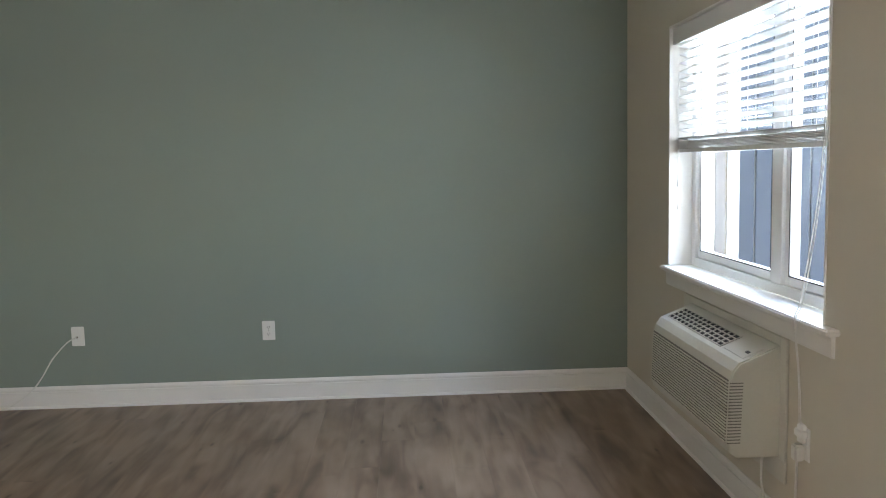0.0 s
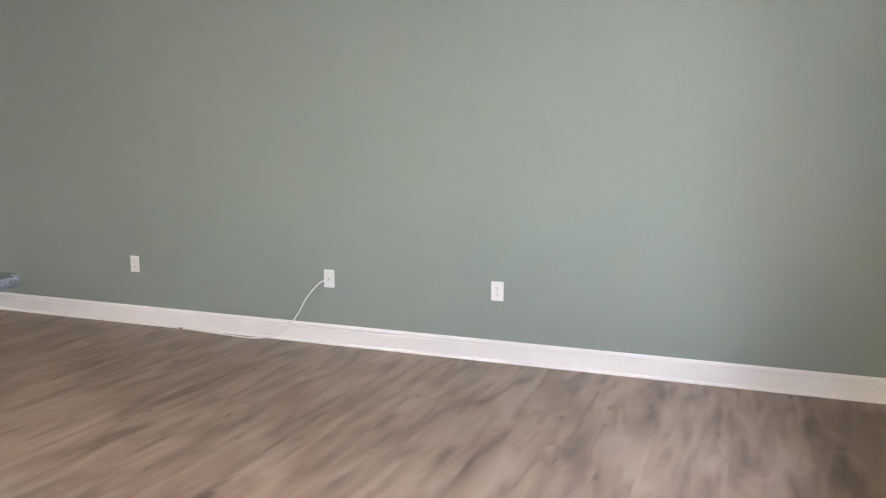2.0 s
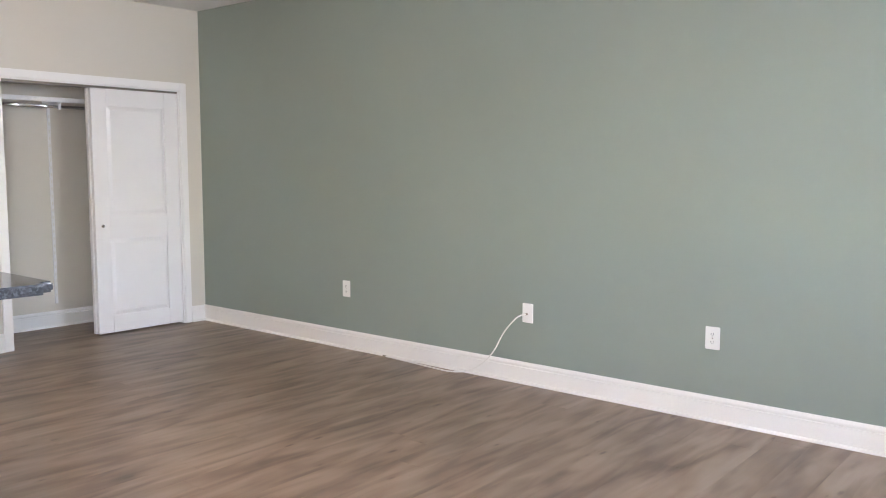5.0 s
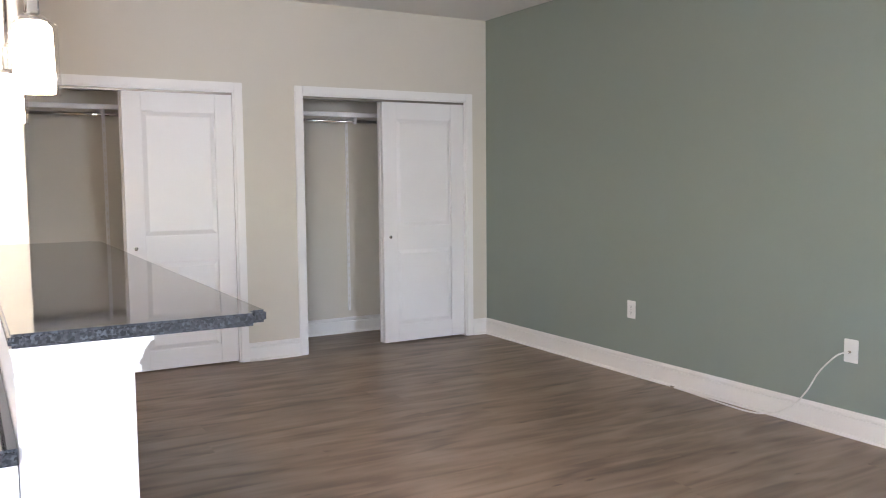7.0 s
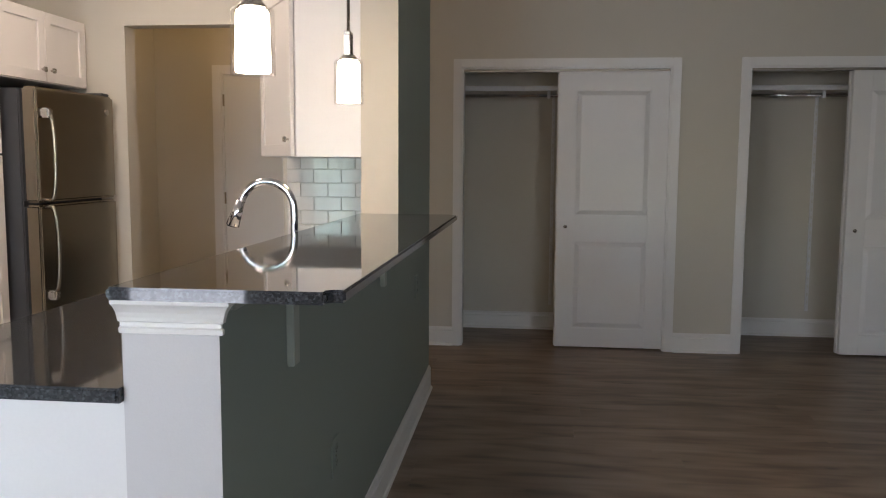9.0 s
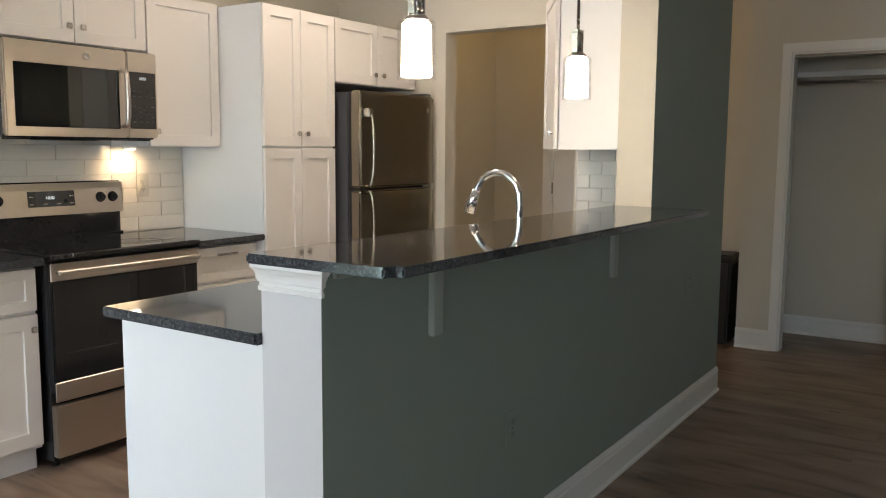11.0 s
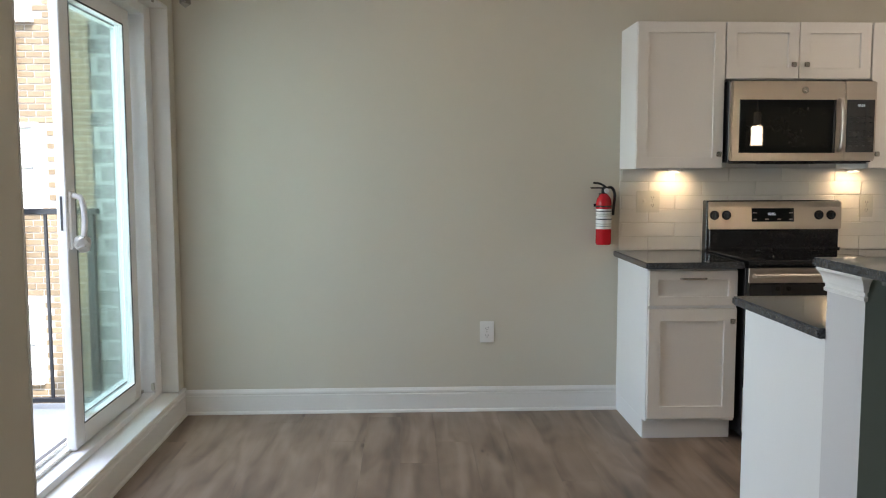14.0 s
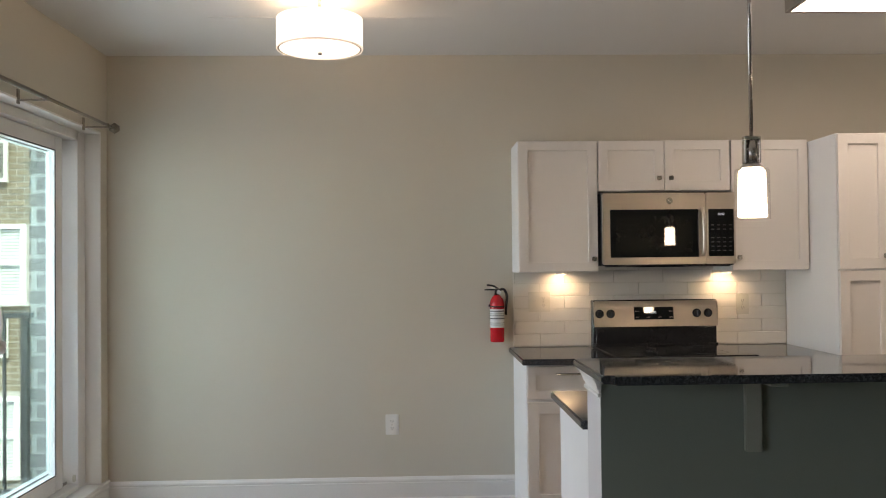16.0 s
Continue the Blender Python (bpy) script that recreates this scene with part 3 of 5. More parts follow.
def base_cabinet(x0, x1, knob_x):
    c = thing("base_cabinet", ((x0 + x1) / 2, 0.3, 0), "white shaker base cabinet with one drawer and one door", "cabinet", "kitchen base cabinets")
    part("carcass", boxes([(x0, x1, 0.002, 0.585, 0.10, 0.872), (x0, x1, 0.002, 0.53, 0.0, 0.10)], 0.001), CABSIDE, c)
    part("toe_kick", box(x0 + 0.002, x1 - 0.002, 0.53, 0.538, 0.0, 0.10), CABSIDE, c)
    d = shaker(x0 + 0.004, x1 - 0.004, 0.118, 0.672, 0.606, c)
    knob(knob_x, 0.606, 0.612, d)
    dr = shaker(x0 + 0.004, x1 - 0.004, 0.688, 0.862, 0.606, c, "drawer", 0.045)
    bar_pull((x0 + x1) / 2, 0.606, 0.822, 0.128, dr)
    return c


base_cabinet(-2.885, -2.436, -2.855)
base_cabinet(-4.105, -3.690, -3.72)


def slab_top(name, bm, label):
    bm_edges = [e for e in bm.edges if e.calc_face_angle(0) > 0.5]
    bmesh.ops.bevel(bm, geom=bm_edges, offset=0.005, segments=2, affect="EDGES")
    return solid(name, bm, GRANITE, label, "worktop")


slab_top("worktop", box(-2.893, -2.408, 0.003, 0.660, 0.876, 0.908), "dark speckled granite worktop beside the range")
slab_top("worktop", box(-4.113, -3.680, 0.003, 0.660, 0.876, 0.908), "dark speckled granite worktop between range and pantry")

# range
rg = thing("range", (-3.285, 0.34, 0), "stainless steel freestanding electric range with black glass top", "range")
X0, X1 = -3.665, -2.905
part("body", box(X0 + 0.004, X1 - 0.004, 0.03, 0.625, 0.03, 0.895, 0.003), BLACK, rg)
ct = part("cooktop", box(X0, X1, 0.085, 0.672, 0.896, 0.918, 0.006, 2), BLACKGLASS, rg, "glossy black ceramic glass cooktop")
for cx, cy, cr in ((-3.46, 0.22, 0.08), (-3.10, 0.22, 0.10), (-3.46, 0.49, 0.105), (-3.10, 0.49, 0.08)):
    bm = turned([(cr, 0.0), (cr + 0.003, 0.0), (cr + 0.003, 0.0006), (cr, 0.0006), (cr, 0.0)], (cx, cy, 0.9181))
    part("burner_ring", bm, BLACKGLASS, ct)
part("cooktop_front_trim", box(X0, X1, 0.6722, 0.680, 0.900, 0.917, 0.002), BLACK, rg)
part("cooktop_back_trim", box(X0, X1, 0.0785, 0.0845, 0.90, 0.928, 0.002), BLACK, rg)
bg = part("backguard", boxes([(X0 + 0.004, X1 - 0.004, 0.008, 0.070, 0.90, 1.188), (X0 + 0.02, X1 - 0.02, 0.07, 0.078, 0.905, 1.025)], 0.004), BLACK, rg)
bm = box(X0 + 0.006, X1 - 0.006, 0.0705, 0.085, 1.03, 1.183, 0.004, 2)
for v in bm.verts:
    v.co.y -= (v.co.z - 1.03) * 0.12 if v.co.y > 0.075 else 0
    v.co.y += 0.018 if v.co.y > 0.06 else 0
part("control_panel", bm, STEEL, bg, "brushed stainless control panel")
bm = box(-3.395, -3.150, 0.080, 0.1005, 1.068, 1.150, 0.004, 2)
for v in bm.verts:
    v.co.y -= (v.co.z - 1.068) * 0.12
part("display", bm, BLACKGLASS, bg)
for kx in (-2.945, -3.012, -3.532, -3.600):
    kb = cyl((kx, 0.088, 1.108), (kx, 0.098, 1.108), 0.026, n=24)
    cyl((kx, 0.098, 1.108), (kx, 0.116, 1.108), 0.020, 0.017, 24, kb)
    add_box(kb, kx - 0.004, kx + 0.004, 0.114, 0.122, 1.090, 1.126, 0.002)
    part("control_knob", kb, BLACK, bg, "black control knob")
FACE_S = Matrix.Rotation(radians(180), 4, "Z") @ Matrix.Rotation(radians(90), 4, "X")
part("clock_digits", text_mesh("10:02", 0.021, Matrix.Translation((-3.265, 0.0962, 1.114)) @ FACE_S), DIGIT, bg, "pale blue clock digits")
for i in range(4):
    for j in (0, 1):
        if abs(i - 1.5) < 1 and j == 1:
            continue
        part("touch_key", box(-3.385 + i * 0.068, -3.365 + i * 0.068, 0.0965 - j * 0.0042, 0.0990 - j * 0.0042, 1.083 + j * 0.035, 1.088 + j * 0.035), NICKEL, bg)
od = part("oven_door", box(X0 + 0.004, X1 - 0.004, 0.626, 0.660, 0.335, 0.882, 0.004, 2), BLACK, rg)
part("oven_glass", box(X0 + 0.012, X1 - 0.012, 0.6605, 0.664, 0.385, 0.800, 0.002), BLACKGLASS, od)
part("door_top_trim", box(X0 + 0.004, X1 - 0.004, 0.6605, 0.668, 0.806, 0.880, 0.003), STEEL, od)
part("door_bottom_trim", box(X0 + 0.004, X1 - 0.004, 0.6605, 0.668, 0.297, 0.380, 0.003), STEEL, od)
hb = box(X0 + 0.015, X1 - 0.015, 0.690, 0.712, 0.828, 0.858, 0.010, 3)
for hx in (X0 + 0.035, X1 - 0.035):
    add_box(hb, hx - 0.014, hx + 0.014, 0.668, 0.695, 0.832, 0.854, 0.004)
part("handle", hb, STEEL, od, "stainless steel bar handle")
part("storage_drawer", box(X0 + 0.004, X1 - 0.004, 0.626, 0.664, 0.055, 0.280, 0.004, 2), STEEL, rg, "stainless storage drawer front")
for fx in (X0 + 0.04, X1 - 0.04):
    part("foot", cyl((fx, 0.58, 0.0), (fx, 0.58, 0.055), 0.014, n=12), BLACK, rg)

# microwave
mw = thing("microwave", (-3.283, 0.2, 1.395), "stainless over-range microwave with black window, mounted under cabinets", "microwave")
part("body", box(-3.660, -2.905, 0.004, 0.365, 1.395, 1.812, 0.003), BLACK, mw)
fd = part("door", box(-3.490, -2.905, 0.366, 0.402, 1.402, 1.806, 0.006, 2), STEEL, mw)
part("window", box(-3.447, -2.945, 0.4025, 0.405, 1.442, 1.712, 0.003), BLACKGLASS, fd, "glossy black window")
part("window_screen", box(-3.410, -2.978, 0.4052, 0.4056, 1.470, 1.672), MWGLASS, fd)
part("door_badge", cyl((-3.283, 0.402, 1.760), (-3.283, 0.405, 1.760), 0.018, n=24), NICKEL, fd, "round metal badge")
hm = tube([(-3.466, 0.402, 1.455), (-3.466, 0.436, 1.475), (-3.466, 0.445, 1.580), (-3.466, 0.436, 1.690), (-3.466, 0.402, 1.712)], 0.0115, 10)
part("handle", hm, STEEL, fd, "curved stainless handle", True)
cp = part("control_side", box(-3.660, -3.4925, 0.366, 0.402, 1.402, 1.806, 0.006, 2), STEEL, mw)
part("keypad", box(-3.648, -3.503, 0.4025, 0.405, 1.445, 1.712, 0.003), BLACKGLASS, cp, "black glass keypad")
part("clock_digits", text_mesh("10:02", 0.018, Matrix.Translation((-3.575, 0.4056, 1.682)) @ FACE_S), DIGIT, cp, "pale blue clock digits")
for i in range(4):
    for j in range(7):
        if j != 4:
            part("key_mark", box(-3.636 + i * 0.034, -3.620 + i * 0.034, 0.4052, 0.4058, 1.475 + j * 0.024, 1.480 + j * 0.024), CHARCOAL, cp)
part("vent_grille", boxes([(-3.64 + i * 0.021, -3.628 + i * 0.021, 0.30, 0.36, 1.388, 1.394) for i in range(34)]), BLACK, mw)
part("underside_lamp_cover", box(-3.40, -3.13, 0.18, 0.30, 1.386, 1.3945, 0.003), DARK, mw)


def upper_cabinet(x0, x1, z0, z1, doors, knobs, label, depth=0.31, y0=0.002):
    c = thing("wall_cabinet", ((x0 + x1) / 2, depth / 2, z0), label, "cabinet", "kitchen wall cabinets")
    part("carcass", box(x0, x1, y0, depth, z0, z1, 0.001), CABSIDE, c)
    w = (x1 - x0) / doors
    for i in range(doors):
        a = x0 + i * w
        d = shaker(a + 0.002, a + w - 0.002, z0 + 0.003, z1 - 0.003, depth + 0.021, c, rail=0.055)
        knob(knobs[i][0], depth + 0.021, knobs[i][1], d)
    return c


upper_cabinet(-2.893, -2.436, 1.362, 2.115, 1, [(-2.865, 1.437)], "white shaker wall cabinet with one door")
upper_cabinet(-3.660, -2.897, 1.822, 2.115, 2, [(-3.312, 1.895), (-3.244, 1.895)], "low white shaker wall cabinet above the microwave")
upper_cabinet(-4.114, -3.664, 1.362, 2.115, 1, [(-3.700, 1.437)], "white shaker wall cabinet with one door")
for px in (-2.72, -3.72):
    pk = thing("under_cabinet_light", (px, 0.085, 1.35), "small round lit lamp under a wall cabinet", "light", "under-cabinet lights")
    part("housing", cyl((px, 0.085, 1.346), (px, 0.085, 1.362), 0.033, n=24), PLASTIC, pk)
    part("lens", cyl((px, 0.085, 1.3445), (px, 0.085, 1.346), 0.027, n=24), PUCK, pk, "glowing lens")

# pantry, fridge cabinet
pt = thing("pantry_cabinet", (-4.395, 0.32, 0), "tall white shaker pantry cabinet with four doors", "cabinet")
part("carcass", boxes([(-4.672, -4.118, 0.002, 0.640, 0.10, 2.100), (-4.672, -4.118, 0.002, 0.575, 0, 0.10)], 0.001), CABSIDE, pt)
for a, b, kx in ((-4.670, -4.397, -4.427), (-4.393, -4.120, -4.363)):
    d = shaker(a, b, 1.368, 2.096, 0.661, pt, rail=0.055)
    knob(kx, 0.661, 1.437, d)
    d = shaker(a, b, 0.115, 1.358, 0.661, pt, rail=0.055, mid=0.735)
    knob(kx, 0.661, 0.775, d)
fc = thing("wall_cabinet", (-5.06, 0.33, 1.735), "white shaker cabinet above the refrigerator", "cabinet", "kitchen wall cabinets")
part("carcass", box(-5.455, -4.675, 0.002, 0.640, 1.735, 2.100, 0.001), CABSIDE, fc)
for a, b, kx in ((-5.453, -5.067, -5.105), (-5.063, -4.677, -5.025)):
    d = shaker(a, b, 1.739, 2.096, 0.661, fc, rail=0.055)
    knob(kx, 0.661, 1.80, d)

# refrigerator
fr = thing("refrigerator", (-5.07, 0.42, 0), "stainless top-freezer refrigerator with charcoal sides", "refrigerator")
part("body", box(-5.440, -4.700, 0.03, 0.735, 0.02, 1.680, 0.006, 2), CHARCOAL, fr)
for z0, z1, h0, h1 in ((1.132, 1.688, 1.145, 1.575), (0.055, 1.120, 0.690, 1.108)):
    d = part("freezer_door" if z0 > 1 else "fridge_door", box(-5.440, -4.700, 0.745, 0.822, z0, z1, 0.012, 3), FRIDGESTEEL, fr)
    part("gasket", box(-5.430, -4.710, 0.734, 0.746, z0 + 0.01, z1 - 0.01), DARK, d)
    top = z0 > 1
    a, b = (h0, h1) if top else (h1, h0)
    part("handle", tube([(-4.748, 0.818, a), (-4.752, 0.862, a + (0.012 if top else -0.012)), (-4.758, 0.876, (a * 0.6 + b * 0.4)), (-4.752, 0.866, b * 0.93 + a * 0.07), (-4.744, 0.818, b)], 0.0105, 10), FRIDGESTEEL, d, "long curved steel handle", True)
    part("handle_cap", box(-4.768, -4.722, 0.822, 0.870, b - 0.035, b + 0.012, 0.008, 2), NICKEL, d)
part("door_badge", cyl((-5.36, 0.822, 1.60), (-5.36, 0.826, 1.60), 0.017, n=24), NICKEL, fr, "round metal badge")
part("hinge_cover", box(-5.435, -5.36, 0.68, 0.80, 1.688, 1.706, 0.006), CHARCOAL, fr)

# peninsula
pen = thing("peninsula_cabinet", (-3.93, 2.13, 0), "white peninsula base cabinet run with a plain end panel", "cabinet")
part("carcass", boxes([(-5.465, -2.418, 1.866, 2.420, 0.10, 0.62), (-5.465, -4.16, 1.885, 2.420, 0.62, 0.887), (-3.42, -2.418, 1.885, 2.420, 0.62, 0.887), (-5.465, -2.42, 1.95, 2.42, 0, 0.10)]), CABSIDE, pen)
part("end_panel", box(-2.417, -2.402, 1.862, 2.4205, 0.0, 0.887, 0.002), CABSIDE, pen, "smooth white end panel")
edges = [-5.44, -5.02, -4.60, -4.18, -3.62, -3.02, -2.424]
for a, b in zip(edges, edges[1:]):
    d = shaker(a + 0.003, b - 0.003, 0.118, 0.672, 1.846, pen, face=-1)
    knob((b - 0.035) if a < -3.9 else (a + 0.035), 1.846, 0.612, d, (0, -1, 0))
    shaker(a + 0.003, b - 0.003, 0.688, 0.862, 1.846, pen, "drawer", 0.045, face=-1)


def round_rect(x0, x1, y0, y1, r, n=6):
    """Corner points of a rectangle with rounded corners."""
    pts = []
    for cx, cy, start in ((x1 - r, y1 - r, 0), (x0 + r, y1 - r, 90), (x0 + r, y0 + r, 180), (x1 - r, y0 + r, 270)):
        for i in range(n + 1):
            an = radians(start + 90 * i / n)
            pts.append((cx + r * math.cos(an), cy + r * math.sin(an)))
    return pts


top = bmesh.new()
loops = []
for pts in ([(-5.468, 1.815), (-2.373, 1.815), (-2.373, 2.4205), (-5.468, 2.4205)], round_rect(-4.12, -3.46, 1.925, 2.270, 0.07)):
    vs = [top.verts.new((x, y, 0.888)) for x, y in pts]
    loops += [top.edges.new((vs[i], vs[(i + 1) % len(vs)])) for i in range(len(vs))]
flat = bmesh.ops.triangle_fill(top, use_beauty=True, edges=loops)
lower = [f for f in flat["geom"] if isinstance(f, bmesh.types.BMFace)]
raised = bmesh.ops.extrude_face_region(top, geom=lower, use_keep_orig=True)
bmesh.ops.translate(top, verts=[g for g in raised["geom"] if isinstance(g, bmesh.types.BMVert)], vec=(0, 0, 0.029))
bmesh.ops.recalc_face_normals(top, faces=top.faces)
sharp = [e for e in top.edges if e.calc_face_angle(0) > 0.8 and (all(v.co.y < 1.82 for v in e.verts) or all(v.co.x > -2.38 for v in e.verts))]
bmesh.ops.bevel(top, geom=sharp, offset=0.005, segments=2, affect="EDGES")
solid("worktop", top, GRANITE, "dark polished granite peninsula worktop with a sink cut-out", "worktop")
bar = box(-4.5585, -2.352, 2.413, 2.853, 1.088, 1.112)
upright = [e for e in bar.edges if abs(e.verts[0].co.z - e.verts[1].co.z) > 0.01 and e.verts[0].co.y > 2.8]
bmesh.ops.bevel(bar, geom=upright, offset=0.030, segments=5, affect="EDGES")
bmesh.ops.bevel(bar, geom=[e for e in bar.edges if e.calc_face_angle(0) > 1.2], offset=0.005, segments=2, affect="EDGES")
solid("breakfast_bar_counter", bar, GRANITE, "raised dark speckled granite breakfast bar counter", "counter")
# Satin sage, its base lightened for the light the bracket faces catch.
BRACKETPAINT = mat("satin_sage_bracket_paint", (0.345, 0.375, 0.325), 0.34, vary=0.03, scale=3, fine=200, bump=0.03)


def skewed(bm):
    """Moves a bmesh that was built off the plane y = 0 onto the face of the bar wall."""
    for v in bm.verts:
        v.co.y += bar_face(v.co.x)
    return bm


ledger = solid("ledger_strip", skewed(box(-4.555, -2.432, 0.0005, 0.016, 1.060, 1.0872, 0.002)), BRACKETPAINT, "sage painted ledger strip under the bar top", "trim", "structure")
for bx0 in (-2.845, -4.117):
    br = thing("bar_bracket", (bx0, 2.62, 0.86), "sage painted steel bracket under the bar top, lightened for caught light", "bracket", "bar brackets")
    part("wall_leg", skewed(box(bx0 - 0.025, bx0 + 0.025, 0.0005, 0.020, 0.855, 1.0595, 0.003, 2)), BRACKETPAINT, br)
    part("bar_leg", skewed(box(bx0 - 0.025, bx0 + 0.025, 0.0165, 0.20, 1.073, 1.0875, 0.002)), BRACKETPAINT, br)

# sink and faucet
sk = thing("kitchen_sink", (-3.79, 2.10, 0.70), "stainless undermount sink bowl set in the worktop", "sink")
bm = bmesh.new()
rings = []
for inset, z in ((-0.012, 0.8875), (-0.012, 0.885), (-0.004, 0.885), (-0.002, 0.72), (0.006, 0.706), (0.022, 0.700)):
    rings.append([bm.verts.new((x, y, z)) for x, y in round_rect(-4.12 + inset, -3.46 - inset, 1.925 + inset, 2.270 - inset, 0.07 - inset * 0.5)])
for p, q in zip(rings, rings[1:]):
    for i in range(len(p)):
        bm.faces.new((p[i], p[(i + 1) % len(p)], q[(i + 1) % len(q)], q[i]))
bm.faces.new(rings[-1])
bmesh.ops.recalc_face_normals(bm, faces=bm.faces)
SINKSTEEL = mat("satin_sink_steel", (0.72, 0.70, 0.66), 0.38, 1.0, vary=0.04, scale=3, fine=160, bump=0.006)
part("bowl", bm, SINKSTEEL, sk, "", True)
part("drain", turned([(0.0, 0.0), (0.042, 0.0), (0.042, 0.004), (0.036, 0.004), (0.03, 0.001), (0.0, 0.001)], (-3.79, 2.1, 0.7085)), CHROME, sk, "", True)
FX, FY = -3.82, 2.335
fa = thing("kitchen_faucet", (FX, FY, 0.919), "tall chrome gooseneck pull-down kitchen faucet", "faucet")
part("base", turned([(0.0, 0.0), (0.030, 0.0), (0.030, 0.006), (0.022, 0.012), (0.020, 0.075), (0.014, 0.095), (0.0, 0.095)], (FX, FY, 0.919)), CHROME, fa, "", True)
R = 0.098
neck = [(FX, FY, 0.99), (FX, FY, 1.08), (FX, FY, 1.17)] + [(FX, FY - R + R * math.cos(a), 1.17 + R * math.sin(a)) for a in (radians(d) for d in (25, 50, 75, 100, 125, 150, 165))]
part("gooseneck", tube(neck, 0.0135, 14), CHROME, fa, "", True)
e1 = Vector(neck[-1])
e2 = e1 + Vector((0, -0.035, -0.085))
sp = cyl(e1 + Vector((0, -0.002, 0.004)), e2, 0.0155, 0.024, 20)
part("spray_head", sp, CHROME, fa, "flared chrome spray head", True)
part("spray_face", cyl(e2, e2 + Vector((0, -0.001, -0.004)), 0.020, n=20), DARK, fa)
part("lever", tube([(FX + 0.018, FY - 0.005, 0.965), (FX + 0.06, FY - 0.01, 0.985), (FX + 0.095, FY - 0.012, 1.035)], 0.006, 8), CHROME, fa, "", True)

# corner wall cabinet on the pillar side
cc = thing("corner_cabinet", (-5.0, 2.15, 1.357), "white diagonal corner wall cabinet with one shaker door", "cabinet", "kitchen wall cabinets")
bm = bmesh.new()
plan = [(-4.562, 2.421), (-4.562, 2.130), (-5.045, 1.825), (-5.468, 1.825), (-5.468, 2.421)]
lo = [bm.verts.new((x, y, 1.360)) for x, y in plan]
hi = [bm.verts.new((x, y, 2.115)) for x, y in plan]
bm.faces.new(lo), bm.faces.new(hi)
for i in range(5):
    bm.faces.new((lo[i], lo[(i + 1) % 5], hi[(i + 1) % 5], hi[i]))
bmesh.ops.recalc_face_normals(bm, faces=bm.faces)
part("carcass", bm, CABSIDE, cc)
a, b = Vector((-4.575, 2.121, 0)), Vector((-5.032, 1.834, 0))
run = (a - b).normalized()
off = Vector((run.y, -run.x, 0))
L = (a - b).length
spin = Matrix.Translation(b + off * 0.003) @ Matrix((run, -off, (0, 0, 1))).transposed().to_4x4()
bm = bmesh.new()
for r in ((0, 0.055, -0.019, 0, 1.363, 2.112), (L - 0.055, L, -0.019, 0, 1.363, 2.112), (0.055, L - 0.055, -0.019, 0, 1.363, 1.418), (0.055, L - 0.055, -0.019, 0, 2.057, 2.112)):
    add_box(bm, *r, 0.0015)
bmesh.ops.transform(bm, matrix=spin, verts=bm.verts)
d = part("door", bm, CAB, cc)
bm = box(0.05, L - 0.05, -0.011, 0, 1.41, 2.065)
bmesh.ops.transform(bm, matrix=spin, verts=bm.verts)
part("panel", bm, CAB, d)
kp = spin @ Vector((L - 0.03, -0.019, 1.437))
knob(kp.x, kp.y, kp.z, d, tuple(off))

# ---- fixtures ----
def outlet(name="wall_outlet", label="white duplex power outlet with plate on the wall", gangs=1, PLASTIC=PLASTIC):
    """A plate in the xz plane that faces +y, with its middle at the origin."""
    o = thing(name, (0, 0, 0), label, "outlet", "wall outlets")
    w = 0.040 if gangs == 1 else 0.066
    part("plate", box(-w, w, 0.0, 0.006, -0.061, 0.061, 0.0035, 2), PLASTIC, o)
    cx = 0.0 if gangs == 1 else -0.024
    for z in (-0.021, 0.021):
        f = part("receptacle", box(cx - 0.017, cx + 0.017, 0.006, 0.0085, z - 0.0145, z + 0.0145, 0.005, 2), PLASTIC, o)
        for sx in (-0.0065, 0.0065):
            part("slot", box(cx + sx - 0.0012, cx + sx + 0.0012, 0.0084, 0.0089, z - 0.003, z + 0.007), DARK, f)
        part("ground_hole", cyl((cx, 0.0084, z - 0.008), (cx, 0.0089, z - 0.008), 0.0024, n=10), DARK, f)
    part("screw", cyl((cx, 0.006, 0), (cx, 0.0075, 0), 0.003, n=10), NICKEL, o)
    if gangs == 2:
        part("toggle", boxes([(0.016, 0.034, 0.006, 0.0075, -0.014, 0.014), (0.021, 0.029, 0.0075, 0.018, 0.0, 0.010)], 0.001), PLASTIC, o, "white toggle switch")
    return o


first = outlet()
first.matrix_basis = pose(-1.697, 0.0, 0.452)
for m in (pose(-5.103, NORTH, 0.452, 0, 0, 180), pose(-2.290, NORTH, 0.452, 0, 0, 180),
          pose(0.0, 3.905, 0.452, 0, 0, 90)):
    copy_thing(first, m)
painted = outlet(label="outlet painted sage green like its half wall", PLASTIC=SAGE)
painted.matrix_basis = pose(-3.30, bar_face(-3.30), 0.465)
copy_thing(painted, pose(-5.147, bar_face(-5.147), 0.70))
ivory = outlet(label="ivory duplex power outlet on the tile backsplash", PLASTIC=ACPLASTIC)
ivory.matrix_basis = pose(-3.842, 0.0105, 1.153)
two = outlet("switch_outlet", "ivory double plate with switch and outlet on tile", 2, ACPLASTIC)
two.matrix_basis = pose(-2.596, 0.0105, 1.182)
cable_plate = thing("cable_plate", (-3.473, NORTH, 0.452), "white cable outlet plate with a loose white cable hanging out", "outlet")
part("plate", box(-3.513, -3.433, NORTH - 0.006, NORTH, 0.391, 0.513, 0.0035, 2), PLASTIC, cable_plate)
part("jack", cyl((-3.478, NORTH - 0.016, 0.446), (-3.478, NORTH - 0.006, 0.446), 0.007, n=12), BRONZE, cable_plate)
